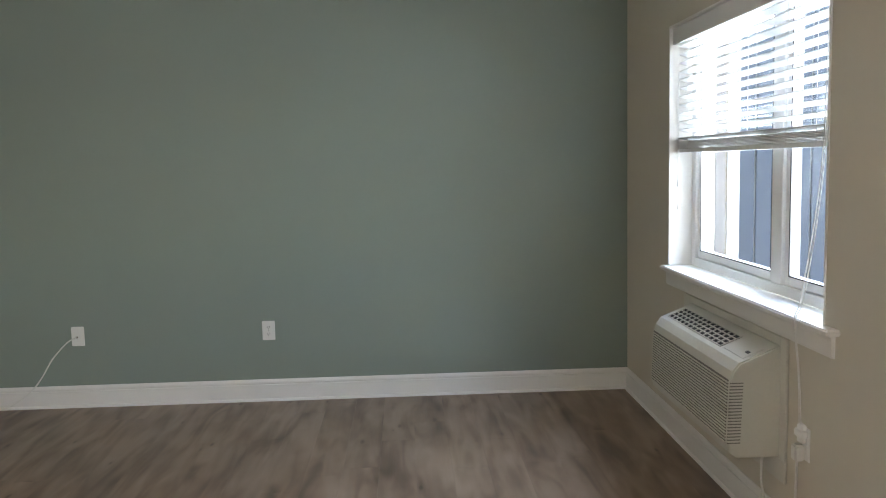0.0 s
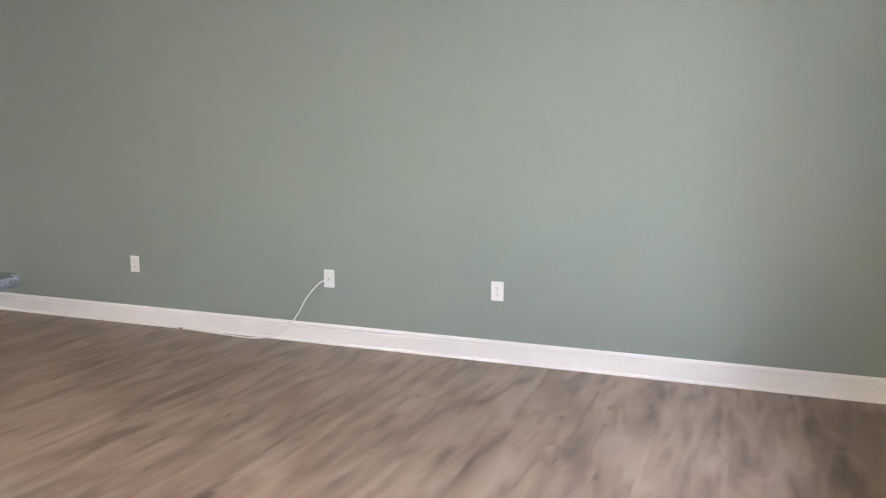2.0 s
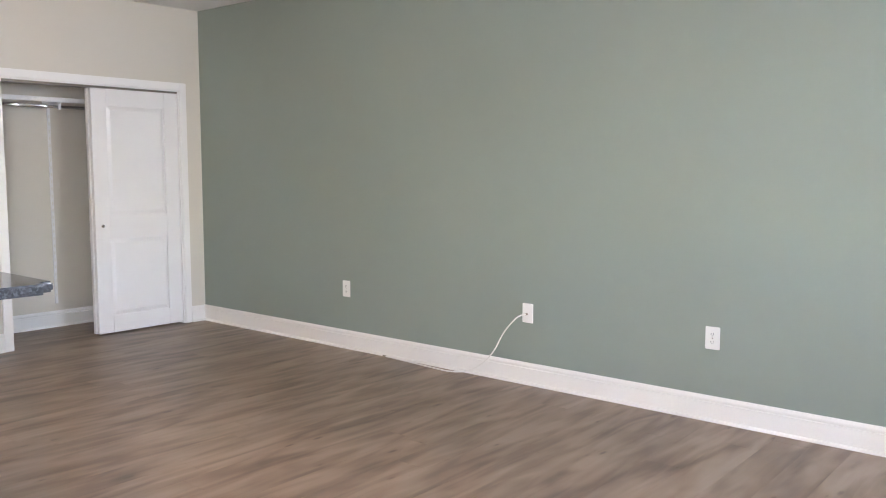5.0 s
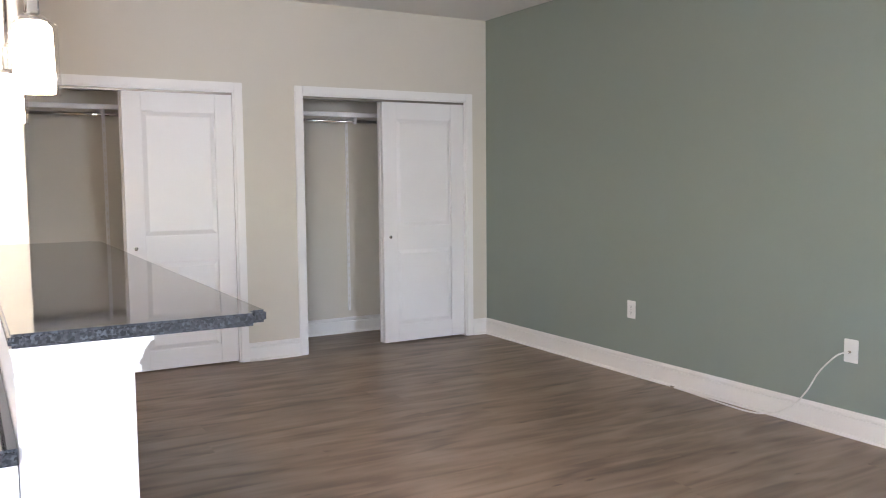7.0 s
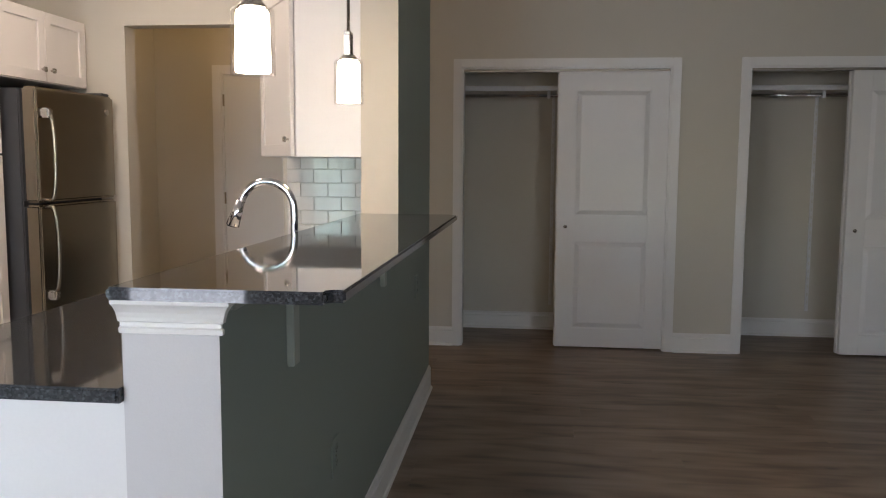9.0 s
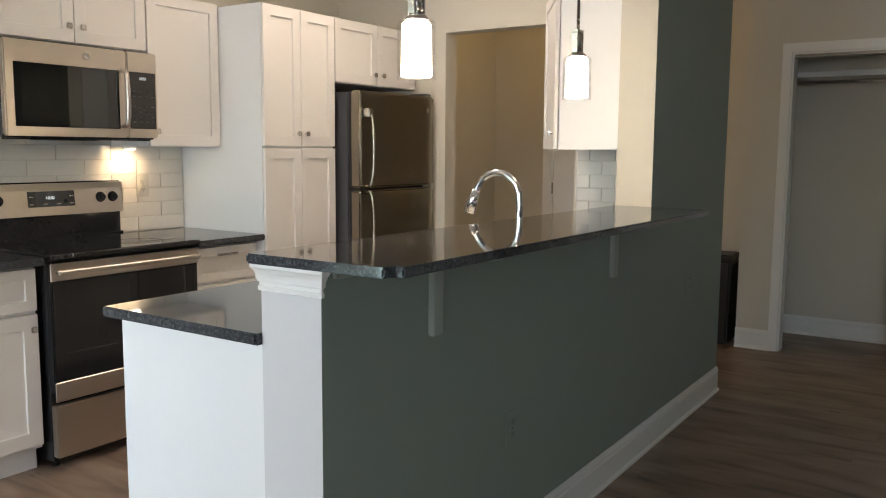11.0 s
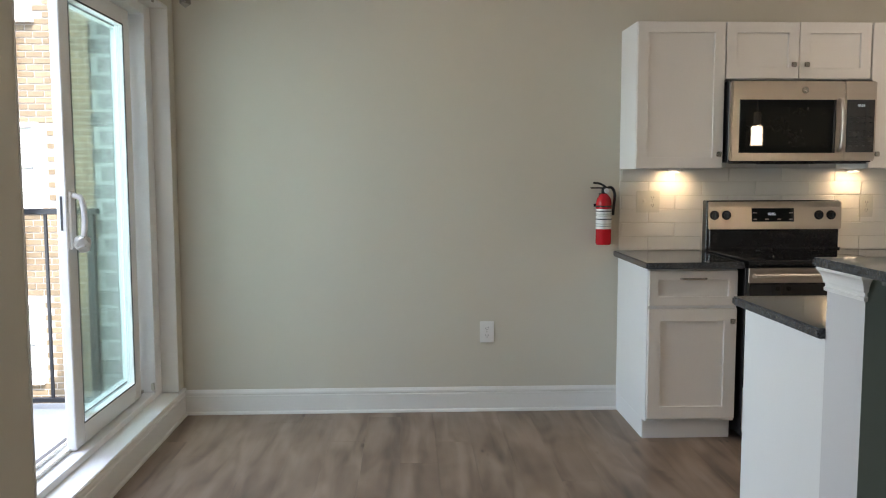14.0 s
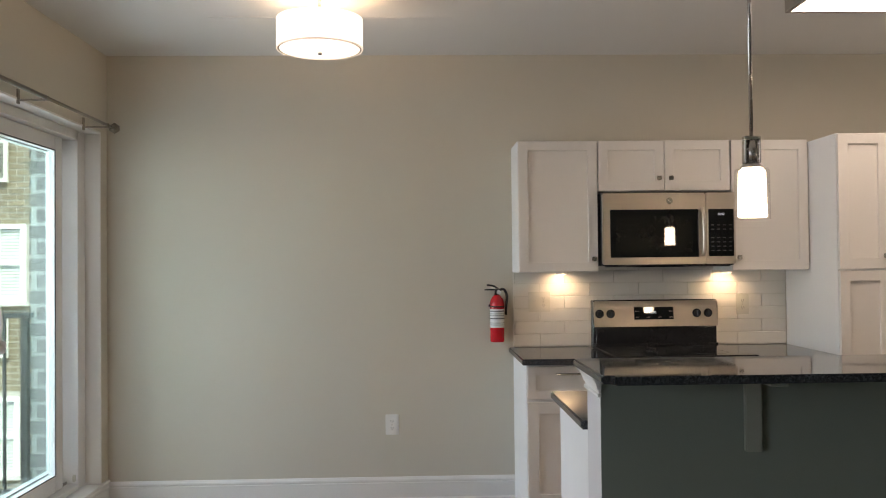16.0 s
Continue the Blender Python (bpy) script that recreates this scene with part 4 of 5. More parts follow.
part("cable", tube([(-3.478, NORTH - 0.016, 0.446), (-3.52, NORTH - 0.055, 0.425), (-3.62, NORTH - 0.05, 0.32), (-3.70, NORTH - 0.035, 0.20), (-3.78, NORTH - 0.030, 0.11), (-3.90, NORTH - 0.042, 0.03), (-4.03, NORTH - 0.075, 0.006),
                    (-4.25, NORTH - 0.070, 0.006), (-4.50, NORTH - 0.045, 0.006), (-4.67, NORTH - 0.033, 0.006)], 0.0045, 8), CORD, cable_plate, "white coaxial cable", True)
part("cable_end", cyl((-4.67, NORTH - 0.033, 0.007), (-4.70, NORTH - 0.031, 0.007), 0.006, n=10), BRONZE, cable_plate)

# fire extinguisher
ex = thing("fire_extinguisher", (-2.333, 0.075, 0.95), "red fire extinguisher with white label on a wall bracket", "fire extinguisher")
EX, EY = -2.333, 0.075
part("cylinder", turned([(0.0, 0.948), (0.038, 0.948), (0.042, 0.955), (0.042, 1.178), (0.038, 1.20), (0.026, 1.218), (0.016, 1.228), (0.0, 1.228)], (EX, EY, 0)), RED, ex, "", True)
part("label_band", turned([(0.0421, 1.035), (0.0428, 1.035), (0.0428, 1.145), (0.0421, 1.145)], (EX, EY, 0)), LABEL, ex, "white printed label")
for i, (z, h) in enumerate(((1.130, 0.006), (1.116, 0.0025), (1.106, 0.0025), (1.086, 0.006), (1.062, 0.0025), (1.050, 0.0025))):
    part("label_bar", turned([(0.0429, z), (0.0432, z), (0.0432, z + h), (0.0429, z + h)], (EX, EY, 0)), INK, ex)
part("valve", turned([(0.0, 1.226), (0.014, 1.226), (0.014, 1.25), (0.010, 1.262), (0.0, 1.262)], (EX, EY, 0)), BLACK, ex, "", True)
part("gauge", cyl((EX - 0.01, EY + 0.012, 1.245), (EX - 0.01, EY + 0.024, 1.245), 0.013, n=16), LABEL, ex)
part("carry_handle", boxes([(EX - 0.012, EX + 0.075, EY - 0.009, EY + 0.009, 1.256, 1.264)], 0.003), BLACK, ex)
part("squeeze_lever", tube([(EX - 0.012, EY, 1.262), (EX + 0.02, EY, 1.282), (EX + 0.06, EY, 1.288)], 0.006, 8), BLACK, ex)
part("hose", tube([(EX - 0.01, EY, 1.255), (EX - 0.04, EY + 0.005, 1.262), (EX - 0.058, EY + 0.008, 1.225), (EX - 0.054, EY + 0.004, 1.16), (EX - 0.052, EY, 1.11)], 0.008, 8), BLACK, ex, "", True)
part("bracket", boxes([(EX - 0.012, EX + 0.012, 0.0, 0.034, 0.96, 1.23), (EX - 0.047, EX + 0.047, 0.03, 0.036, 1.155, 1.172)], 0.002), BLACK, ex)
part("strap", turned([(0.0425, 1.156), (0.0438, 1.156), (0.0438, 1.164), (0.0425, 1.164)], (EX, EY, 0)), BLACK, ex)


# pendants
def pendant(x, y):
    p = thing("pendant_lamp", (x, y, 1.54), "nickel pendant lamp with clear outer and lit opal inner glass", "lamp", "pendants over the bar")
    part("canopy", turned([(0.0, 0.0), (0.06, 0.0), (0.06, -0.018), (0.03, -0.026), (0.0, -0.026)], (x, y, TOP)), NICKEL, p, "", True)
    part("rod", cyl((x, y, 1.80), (x, y, TOP - 0.02), 0.006, n=10), NICKEL, p, "", True)
    part("yoke", boxes([(x - 0.026, x + 0.026, y - 0.012, y + 0.012, 1.790, 1.802), (x - 0.026, x - 0.019, y - 0.012, y + 0.012, 1.718, 1.79), (x + 0.019, x + 0.026, y - 0.012, y + 0.012, 1.718, 1.79)], 0.002), NICKEL, p)
    part("socket", cyl((x, y, 1.715), (x, y, 1.79), 0.016, n=16), NICKEL, p, "", True)
    part("cap", turned([(0.0, 1.7025), (0.034, 1.7025), (0.035, 1.706), (0.030, 1.712), (0.022, 1.720), (0.0, 1.722)], (x, y, 0)), NICKEL, p, "", True)
    part("opal_glass", turned([(0.020, 1.698), (0.036, 1.697), (0.0395, 1.690), (0.0425, 1.558), (0.0405, 1.552), (0.0385, 1.558), (0.0365, 1.688), (0.034, 1.693), (0.020, 1.694)], (x, y, 0)), OPAL, p, "glowing opal inner cylinder", True)
    o = part("clear_glass", turned([(0.030, 1.7022), (0.049, 1.7015), (0.0525, 1.696), (0.0540, 1.545), (0.0525, 1.545), (0.0510, 1.694), (0.048, 1.699), (0.030, 1.6995)], (x, y, 0), 36), CLEAR, p, "clear glass outer cylinder", True)
    o.visible_shadow = False
    return p


pendant(-2.897, 2.512), pendant(-3.925, 2.512)

# drum ceiling light
dl = thing("ceiling_drum_light", (-1.414, 1.163, 2.69), "semi-flush drum ceiling light with lit white fabric shade", "ceiling light")
C = (-1.414, 1.163, 0)
part("canopy", turned([(0.0, TOP), (0.065, TOP), (0.065, TOP - 0.015), (0.02, TOP - 0.025), (0.0, TOP - 0.025)], C), NICKEL, dl, "", True)
part("stem", cyl((C[0], C[1], 2.42), (C[0], C[1], TOP - 0.02), 0.008, n=12), NICKEL, dl)
part("shade", turned([(0.198, 2.565), (0.200, 2.565), (0.200, 2.425), (0.198, 2.425), (0.198, 2.565)], C, 48), SHADE, dl, "lit white fabric shade", True)
part("trim_ring", turned([(0.2002, 2.4255), (0.2015, 2.4255), (0.2015, 2.4285), (0.2002, 2.4285), (0.2002, 2.4255)], C, 48), NICKEL, dl, "", True)
part("diffuser", turned([(0.0, 2.412), (0.10, 2.414), (0.197, 2.427), (0.197, 2.431), (0.10, 2.418), (0.0, 2.416)], C, 48), SHADE, dl, "frosted glass diffuser", True)
part("finial", turned([(0.0, 2.398), (0.010, 2.400), (0.012, 2.407), (0.008, 2.413), (0.0, 2.414)], C, 16), NICKEL, dl, "", True)
for k in range(3):
    an = k * 2.094 + 0.3
    part("arm", cyl((C[0], C[1], 2.60), (C[0] + 0.198 * math.cos(an), C[1] + 0.198 * math.sin(an), 2.56), 0.004, n=8), NICKEL, dl)

kl = thing("ceiling_tube_light", (-4.25, 1.32, 2.62), "rectangular kitchen ceiling light with lit acrylic diffuser", "ceiling light")
part("frame", boxes([(-4.87, -3.63, 1.135, 1.155, 2.60, TOP), (-4.87, -3.63, 1.485, 1.505, 2.60, TOP), (-4.87, -4.85, 1.155, 1.485, 2.60, TOP), (-3.65, -3.63, 1.155, 1.485, 2.60, TOP)], 0.003), NICKEL, kl)
part("diffuser", box(-4.85, -3.65, 1.155, 1.485, 2.605, 2.615), TUBE, kl, "lit white acrylic diffuser")

# trash bin in the hall
bn = thing("trash_bin", (-7.03, 2.19, 0), "black plastic lidded bin standing in the hall", "bin")
bm = box(-7.165, -6.885, 2.03, 2.335, 0.0, 0.60, 0.02, 3)
for v in bm.verts:
    k = 0.90 + 0.10 * v.co.z / 0.60
    v.co.x, v.co.y = -7.025 + (v.co.x + 7.025) * k, 2.1825 + (v.co.y - 2.1825) * k
part("body", bm, BINPLASTIC, bn)
part("lid", box(-7.172, -6.878, 2.023, 2.342, 0.60, 0.64, 0.014, 3), BINPLASTIC, bn)


# ---- window, air conditioner, balcony door ----
wy0, wy1, wz0, wz1 = WIN
wd = thing("window_1", (0.12, (wy0 + wy1) / 2, wz0), "white vinyl double window with raised faux-wood blind", "window", "", "structure")
part("stool", box(-0.045, 0.125, wy0 - 0.10, wy1 + 0.02, wz0 - 0.002, wz0 + 0.020, 0.006, 3), TRIM, wd, "white window stool")
part("apron", moulding([(0.0, 0.0), (0.010, 0.0), (0.014, 0.012), (0.014, 0.060), (0.020, 0.078), (0.0, 0.078)], (0.0, wy0 - 0.07, wz0 - 0.081), (0.0, wy1, wz0 - 0.081), (-1, 0, 0)), TRIM, wd)
part("reveal_lining", boxes([(-0.004, 0.13, wy0, wy0 + 0.012, wz0 + 0.02, wz1), (-0.004, 0.13, wy1 - 0.012, wy1, wz0 + 0.02, wz1), (-0.004, 0.13, wy0 + 0.012, wy1 - 0.012, wz1 - 0.012, wz1)], 0.002), TRIM, wd)
fy0, fy1, fz0, fz1 = wy0 + 0.012, wy1 - 0.012, wz0 + 0.02, wz1 - 0.012
part("window_frame", boxes([(0.12, 0.19, fy0, fy0 + 0.055, fz0, fz1), (0.12, 0.19, fy1 - 0.055, fy1, fz0, fz1), (0.12, 0.19, fy0 + 0.055, fy1 - 0.055, fz0, fz0 + 0.045), (0.12, 0.19, fy0 + 0.055, fy1 - 0.055, fz1 - 0.045, fz1),
                            (0.12, 0.19, 4.385, 4.475, fz0 + 0.045, fz1 - 0.045)], 0.003), VINYL, wd)
for a, b in ((fy0 + 0.057, 4.383), (4.477, fy1 - 0.057)):
    s = part("sash", boxes([(0.135, 0.175, a, a + 0.04, fz0 + 0.047, fz1 - 0.047), (0.135, 0.175, b - 0.04, b, fz0 + 0.047, fz1 - 0.047), (0.135, 0.175, a + 0.04, b - 0.04, fz0 + 0.047, fz0 + 0.087), (0.135, 0.175, a + 0.04, b - 0.04, fz1 - 0.087, fz1 - 0.047)], 0.003), VINYL, wd)
    part("glazing_gasket", boxes([(0.1335, 0.1352, a + 0.036, a + 0.041, fz0 + 0.085, fz1 - 0.085), (0.1335, 0.1352, b - 0.041, b - 0.036, fz0 + 0.085, fz1 - 0.085), (0.1335, 0.1352, a + 0.041, b - 0.041, fz0 + 0.083, fz0 + 0.089)]), DARK, s)
    g = part("pane", box(0.152, 0.158, a + 0.038, b - 0.038, fz0 + 0.085, fz1 - 0.085), PANE, s, "clear window glass")
    g.visible_shadow = False

bl = thing("window_blind", (0.07, (wy0 + wy1) / 2, 1.5), "white faux-wood blind pulled half way up", "blind")
part("headrail", box(0.03, 0.10, fy0 + 0.005, fy1 - 0.005, fz1 - 0.065, fz1 - 0.002, 0.003), BLIND, bl)
part("valance", box(0.012, 0.026, fy0 + 0.003, fy1 - 0.003, fz1 - 0.085, fz1 - 0.002, 0.003), BLIND, bl)
ZB = 1.505
slat = box(-0.026, 0.026, -(fy1 - fy0) / 2 + 0.01, (fy1 - fy0) / 2 - 0.01, -0.0015, 0.0015, 0.001)
for v in slat.verts:
    v.co.z += -8.0 * v.co.x ** 2
bmesh.ops.rotate(slat, verts=slat.verts, cent=(0, 0, 0), matrix=Matrix.Rotation(radians(16), 3, "Y"))
me = bpy.data.meshes.new("slat")
slat.to_mesh(me)
slat.free()
me.materials.append(BLIND)
zz = ZB + 0.075
while zz < fz1 - 0.08:
    so = new("slat", me)
    so.parent = bl
    so.location = Vector((0.065, (fy0 + fy1) / 2, zz)) - ORIGIN[bl]
    zz += 0.043
for i in range(7):
    part("stacked_slat", box(0.039, 0.091, fy0 + 0.01, fy1 - 0.01, ZB + 0.022 + i * 0.0055, ZB + 0.0255 + i * 0.0055, 0.001), BLIND, bl)
part("bottom_rail", box(0.037, 0.093, fy0 + 0.01, fy1 - 0.01, ZB, ZB + 0.02, 0.004, 2), BLIND, bl)
for cy in (fy0 + 0.16, 4.43 - 0.24, 4.43 + 0.24, fy1 - 0.16):
    for cx in (0.040, 0.090):
        part("ladder_cord", cyl((cx, cy, ZB + 0.01), (cx, cy, fz1 - 0.06), 0.0012, n=6), CORD, bl)
for dy, z in ((0.0, 1.36), (0.012, 1.24)):
    part("tilt_cord", cyl((0.03, fy1 - 0.045 - dy, z), (0.03, fy1 - 0.045 - dy, fz1 - 0.06), 0.0012, n=6), CORD, bl)
    part("cord_tassel", cyl((0.03, fy1 - 0.045 - dy, z - 0.032), (0.03, fy1 - 0.045 - dy, z), 0.008, 0.004, 10), PLASTIC, bl)
part("lift_cord", tube([(0.028, fy0 + 0.05, fz1 - 0.06), (0.02, fy0 + 0.06, 1.45), (-0.03, fy0 + 0.075, 1.0), (-0.055, fy0 + 0.085, 0.90), (-0.035, fy0 + 0.09, 0.70), (-0.02, fy0 + 0.10, 0.50)], 0.0022, 6), CORD, bl)
part("lift_cord", tube([(0.028, fy0 + 0.06, fz1 - 0.06), (0.02, fy0 + 0.075, 1.45), (-0.03, fy0 + 0.095, 1.0), (-0.053, fy0 + 0.10, 0.90), (-0.03, fy0 + 0.11, 0.70), (-0.02, fy0 + 0.115, 0.50)], 0.0022, 6), CORD, bl)
part("cord_cleat", boxes([(-0.032, -0.004, fy0 + 0.075, fy0 + 0.135, 0.475, 0.505), (-0.026, -0.004, fy0 + 0.085, fy0 + 0.125, 0.455, 0.525)], 0.006), PLASTIC, bl, "clear plastic cord clip")

ac = thing("wall_air_conditioner", (-0.10, 4.56, 0.34), "ivory through-wall air conditioner under the window", "air conditioner")
AY0, AY1 = 4.085, 5.055
bm = bmesh.new()
prof = [(0.0, 0.335), (-0.175, 0.335), (-0.205, 0.36), (-0.215, 0.40), (-0.205, 0.635), (-0.195, 0.672), (-0.17, 0.705), (-0.02, 0.765), (0.0, 0.765)]
ends = [[bm.verts.new((x, y, z)) for x, z in prof] for y in (AY0, AY1)]
n = len(prof)
for i in range(n):
    bm.faces.new((ends[0][i], ends[0][(i + 1) % n], ends[1][(i + 1) % n], ends[1][i]))
bm.faces.new(ends[0]), bm.faces.new(ends[1])
bmesh.ops.recalc_face_normals(bm, faces=bm.faces)
bmesh.ops.bevel(bm, geom=[e for e in bm.edges if e.calc_face_angle(0) > 0.9], offset=0.006, segments=2, affect="EDGES")
body = part("body", bm, ACPLASTIC, ac)
part("wall_sleeve", boxes([(-0.014, -0.002, AY0 - 0.05, AY1 + 0.12, 0.245, 0.335), (-0.014, -0.002, AY0 - 0.05, AY0, 0.335, 0.80), (-0.014, -0.002, AY1, AY1 + 0.12, 0.335, 0.80), (-0.014, -0.002, AY0, AY1, 0.766, 0.80)], 0.003), ACPLASTIC, ac)
for i in range(20):
    z = 0.395 + i * 0.0122
    x = -0.213 + (z - 0.40) * 0.04
    part("intake_louvre", box(x - 0.008, x + 0.004, AY0 + 0.012, AY1 - 0.012, z, z + 0.006, 0.0018), ACPLASTIC, body)
    # Solid strips whose darker colour paints the shade between the louvres.
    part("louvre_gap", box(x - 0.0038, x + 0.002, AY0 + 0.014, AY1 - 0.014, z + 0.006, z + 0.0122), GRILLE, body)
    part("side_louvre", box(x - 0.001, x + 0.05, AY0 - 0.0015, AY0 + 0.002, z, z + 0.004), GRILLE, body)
up = Vector((0.15, 0, 0.06)).normalized()
nor = Vector((-up.z, 0, up.x))
tilt = Matrix.Translation((-0.165, 0, 0.7065)) @ Matrix((up, (0, 1, 0), nor)).transposed().to_4x4()


def on_top(rows, bevel=0.0):
    b = bmesh.new()
    for r in rows:
        add_box(b, *r, bevel)
    bmesh.ops.transform(b, matrix=tilt, verts=b.verts)
    return b


part("outlet_recess", on_top([(0.018, 0.112, 4.33, 5.00, 0.0005, 0.002)]), DARK, body, "dark air outlet")
for i in range(14):
    y = 4.33 + i * 0.0515
    part("outlet_vane", on_top([(0.018, 0.112, y - 0.003, y + 0.003, 0.002, 0.006)]), ACPLASTIC, body)
for j in range(5):
    part("outlet_bar", on_top([(0.016 + j * 0.0235, 0.021 + j * 0.0235, 4.325, 5.005, 0.002, 0.0065)]), ACPLASTIC, body)
part("control_lid", on_top([(0.02, 0.11, 4.11, 4.30, 0.0005, 0.004)], 0.0015), ACPLASTIC, body)
part("lid_catch", on_top([(0.05, 0.065, 4.13, 4.16, 0.004, 0.006)], 0.001), CHARCOAL, body)
part("power_cord", tube([(-0.05, AY0 + 0.06, 0.335), (-0.06, AY0 + 0.04, 0.22), (-0.05, AY0 - 0.01, 0.09), (-0.04, AY0 - 0.09, 0.035), (-0.03, AY0 - 0.15, 0.10), (-0.03, AY0 - 0.175, 0.25), (-0.03, AY0 - 0.18, 0.40)], 0.005, 8), CORD, ac, "white power cord", True)
part("plug", box(-0.045, -0.008, AY0 - 0.20, AY0 - 0.16, 0.39, 0.45, 0.006, 2), CORD, ac)

# balcony slider
sy0, sy1, sz0, sz1 = SLIDE
sd = thing("balcony_door", (0.15, (sy0 + sy1) / 2, sz0), "white vinyl sliding balcony door standing half open", "sliding door", "", "structure")
part("ledge", box(-0.018, T, sy0 - 0.1, sy1 + 0.0, sz0 - 0.013, sz0 + 0.004, 0.004, 2), TRIM, sd, "white raised door ledge")
part("reveal_lining", boxes([(-0.004, 0.09, sy0, sy0 + 0.012, sz0 + 0.004, sz1), (-0.004, 0.09, sy1 - 0.012, sy1, sz0 + 0.004, sz1), (-0.004, 0.09, sy0 + 0.012, sy1 - 0.012, sz1 - 0.012, sz1)], 0.002), TRIM, sd)
part("door_frame", boxes([(0.085, 0.235, sy0 + 0.012, sy0 + 0.115, sz0 + 0.004, sz1 - 0.012), (0.085, 0.235, sy1 - 0.062, sy1 - 0.012, sz0 + 0.004, sz1 - 0.012), (0.085, 0.235, sy0 + 0.115, sy1 - 0.062, sz1 - 0.065, sz1 - 0.012), (0.085, 0.235, sy0 + 0.115, sy1 - 0.062, sz0 + 0.004, sz0 + 0.035)], 0.003), VINYL, sd)
part("track", boxes([(0.150, 0.156, sy0 + 0.115, sy1 - 0.062, sz0 + 0.035, sz0 + 0.050), (0.200, 0.206, sy0 + 0.115, sy1 - 0.062, sz0 + 0.035, sz0 + 0.050)]), NICKEL, sd)


def slider_sash(x, y0, y1, name):
    z0, z1 = sz0 + 0.04, sz1 - 0.068
    st = 0.095
    s = part(name, boxes([(x, x + 0.04, y0, y0 + st, z0, z1), (x, x + 0.04, y1 - st, y1, z0, z1), (x, x + 0.04, y0 + st, y1 - st, z0, z0 + 0.095), (x, x + 0.04, y0 + st, y1 - st, z1 - 0.085, z1)], 0.004), VINYL, sd)
    part("glazing_gasket", boxes([(x - 0.0012, x + 0.001, y0 + st - 0.006, y0 + st, z0 + 0.09, z1 - 0.08), (x - 0.0012, x + 0.001, y1 - st, y1 - st + 0.004, z0 + 0.09, z1 - 0.08), (x - 0.0012, x + 0.001, y0 + st, y1 - st, z1 - 0.085, z1 - 0.078), (x - 0.0012, x + 0.001, y0 + st, y1 - st, z0 + 0.089, z0 + 0.095)]), CHARCOAL, s)
    g = part("pane", box(x + 0.012, x + 0.030, y0 + st - 0.002, y1 - st + 0.002, z0 + 0.093, z1 - 0.083), GREENPANE, s, "greenish double-glazed pane")
    g.visible_shadow = False
    return s


slider_sash(0.185, sy0 + 0.118, 1.02, "fixed_sash")
mv = slider_sash(0.128, 0.325, 1.175, "sliding_sash")
part("handle", tube([(0.126, 1.135, 1.25), (0.085, 1.135, 1.24), (0.075, 1.130, 1.16), (0.085, 1.135, 1.06), (0.126, 1.135, 1.05)], 0.012, 10), VINYL, mv, "white pull handle", True)
part("latch_plate", box(0.118, 0.129, 1.112, 1.158, 1.03, 1.27, 0.003), VINYL, mv)
part("latch", box(0.144, 0.153, 1.1745, 1.1765, 1.11, 1.25), CHARCOAL, mv, "dark latch strip on the edge")
rag = bmesh.new()
bmesh.ops.create_icosphere(rag, subdivisions=3, radius=0.045, matrix=Matrix.Translation((0.085, 1.125, 1.055)) @ Matrix.Diagonal((0.6, 1.1, 0.8, 1)))
for v in rag.verts:
    v.co += 0.022 * noise.noise_vector(v.co * 30)
solid("crumpled_tissue", rag, LABEL, "crumpled white tissue tied round the door handle", "tissue")
sm = thing("door_stop", (0.09, 0.31, 0.2), "small beige plastic stop on the door frame", "door stop")
part("block", box(0.070, 0.086, 0.285, 0.305, 0.215, 0.255, 0.004, 2), ACPLASTIC, sm)

# curtain rod
cr = thing("curtain_rod", (-0.10, 1.1, 2.21), "thin pewter curtain rod with faceted end knob", "curtain rod")
part("rod", cyl((-0.130, 0.27, 2.215), (-0.130, 1.40, 2.215), 0.0085, n=12), BRONZE, cr, "", True)
part("outer_rod", cyl((-0.130, 1.12, 2.215), (-0.130, 2.02, 2.215), 0.0105, n=12), BRONZE, cr, "", True)
for y in (0.255, 2.035):
    f = bmesh.new()
    bmesh.ops.create_icosphere(f, subdivisions=1, radius=0.033, matrix=Matrix.Translation((-0.130, y - 0.02, 2.215)))
    part("finial", f, BRONZE, cr, "faceted pewter end knob")
    part("collar", cyl((-0.130, y + 0.008, 2.215), (-0.130, y + 0.03, 2.215), 0.013, n=12), BRONZE, cr)
for y in (0.36, 1.12, 1.95):
    part("bracket", boxes([(-0.008, 0.0, y - 0.010, y + 0.010, 2.185, 2.255), (-0.133, -0.008, y - 0.004, y + 0.004, 2.198, 2.206), (-0.145, -0.137, y - 0.004, y + 0.004, 2.198, 2.222)], 0.001), BRONZE, cr)

# ---- outside ----
bal = thing("balcony", (0.9, 1.2, 0.0), "concrete balcony with black metal railing", "balcony", "", "structure")
part("slab", box(0.252, 1.75, 0.0, 2.6, -0.12, 0.075, 0.01), CONCRETE, bal)


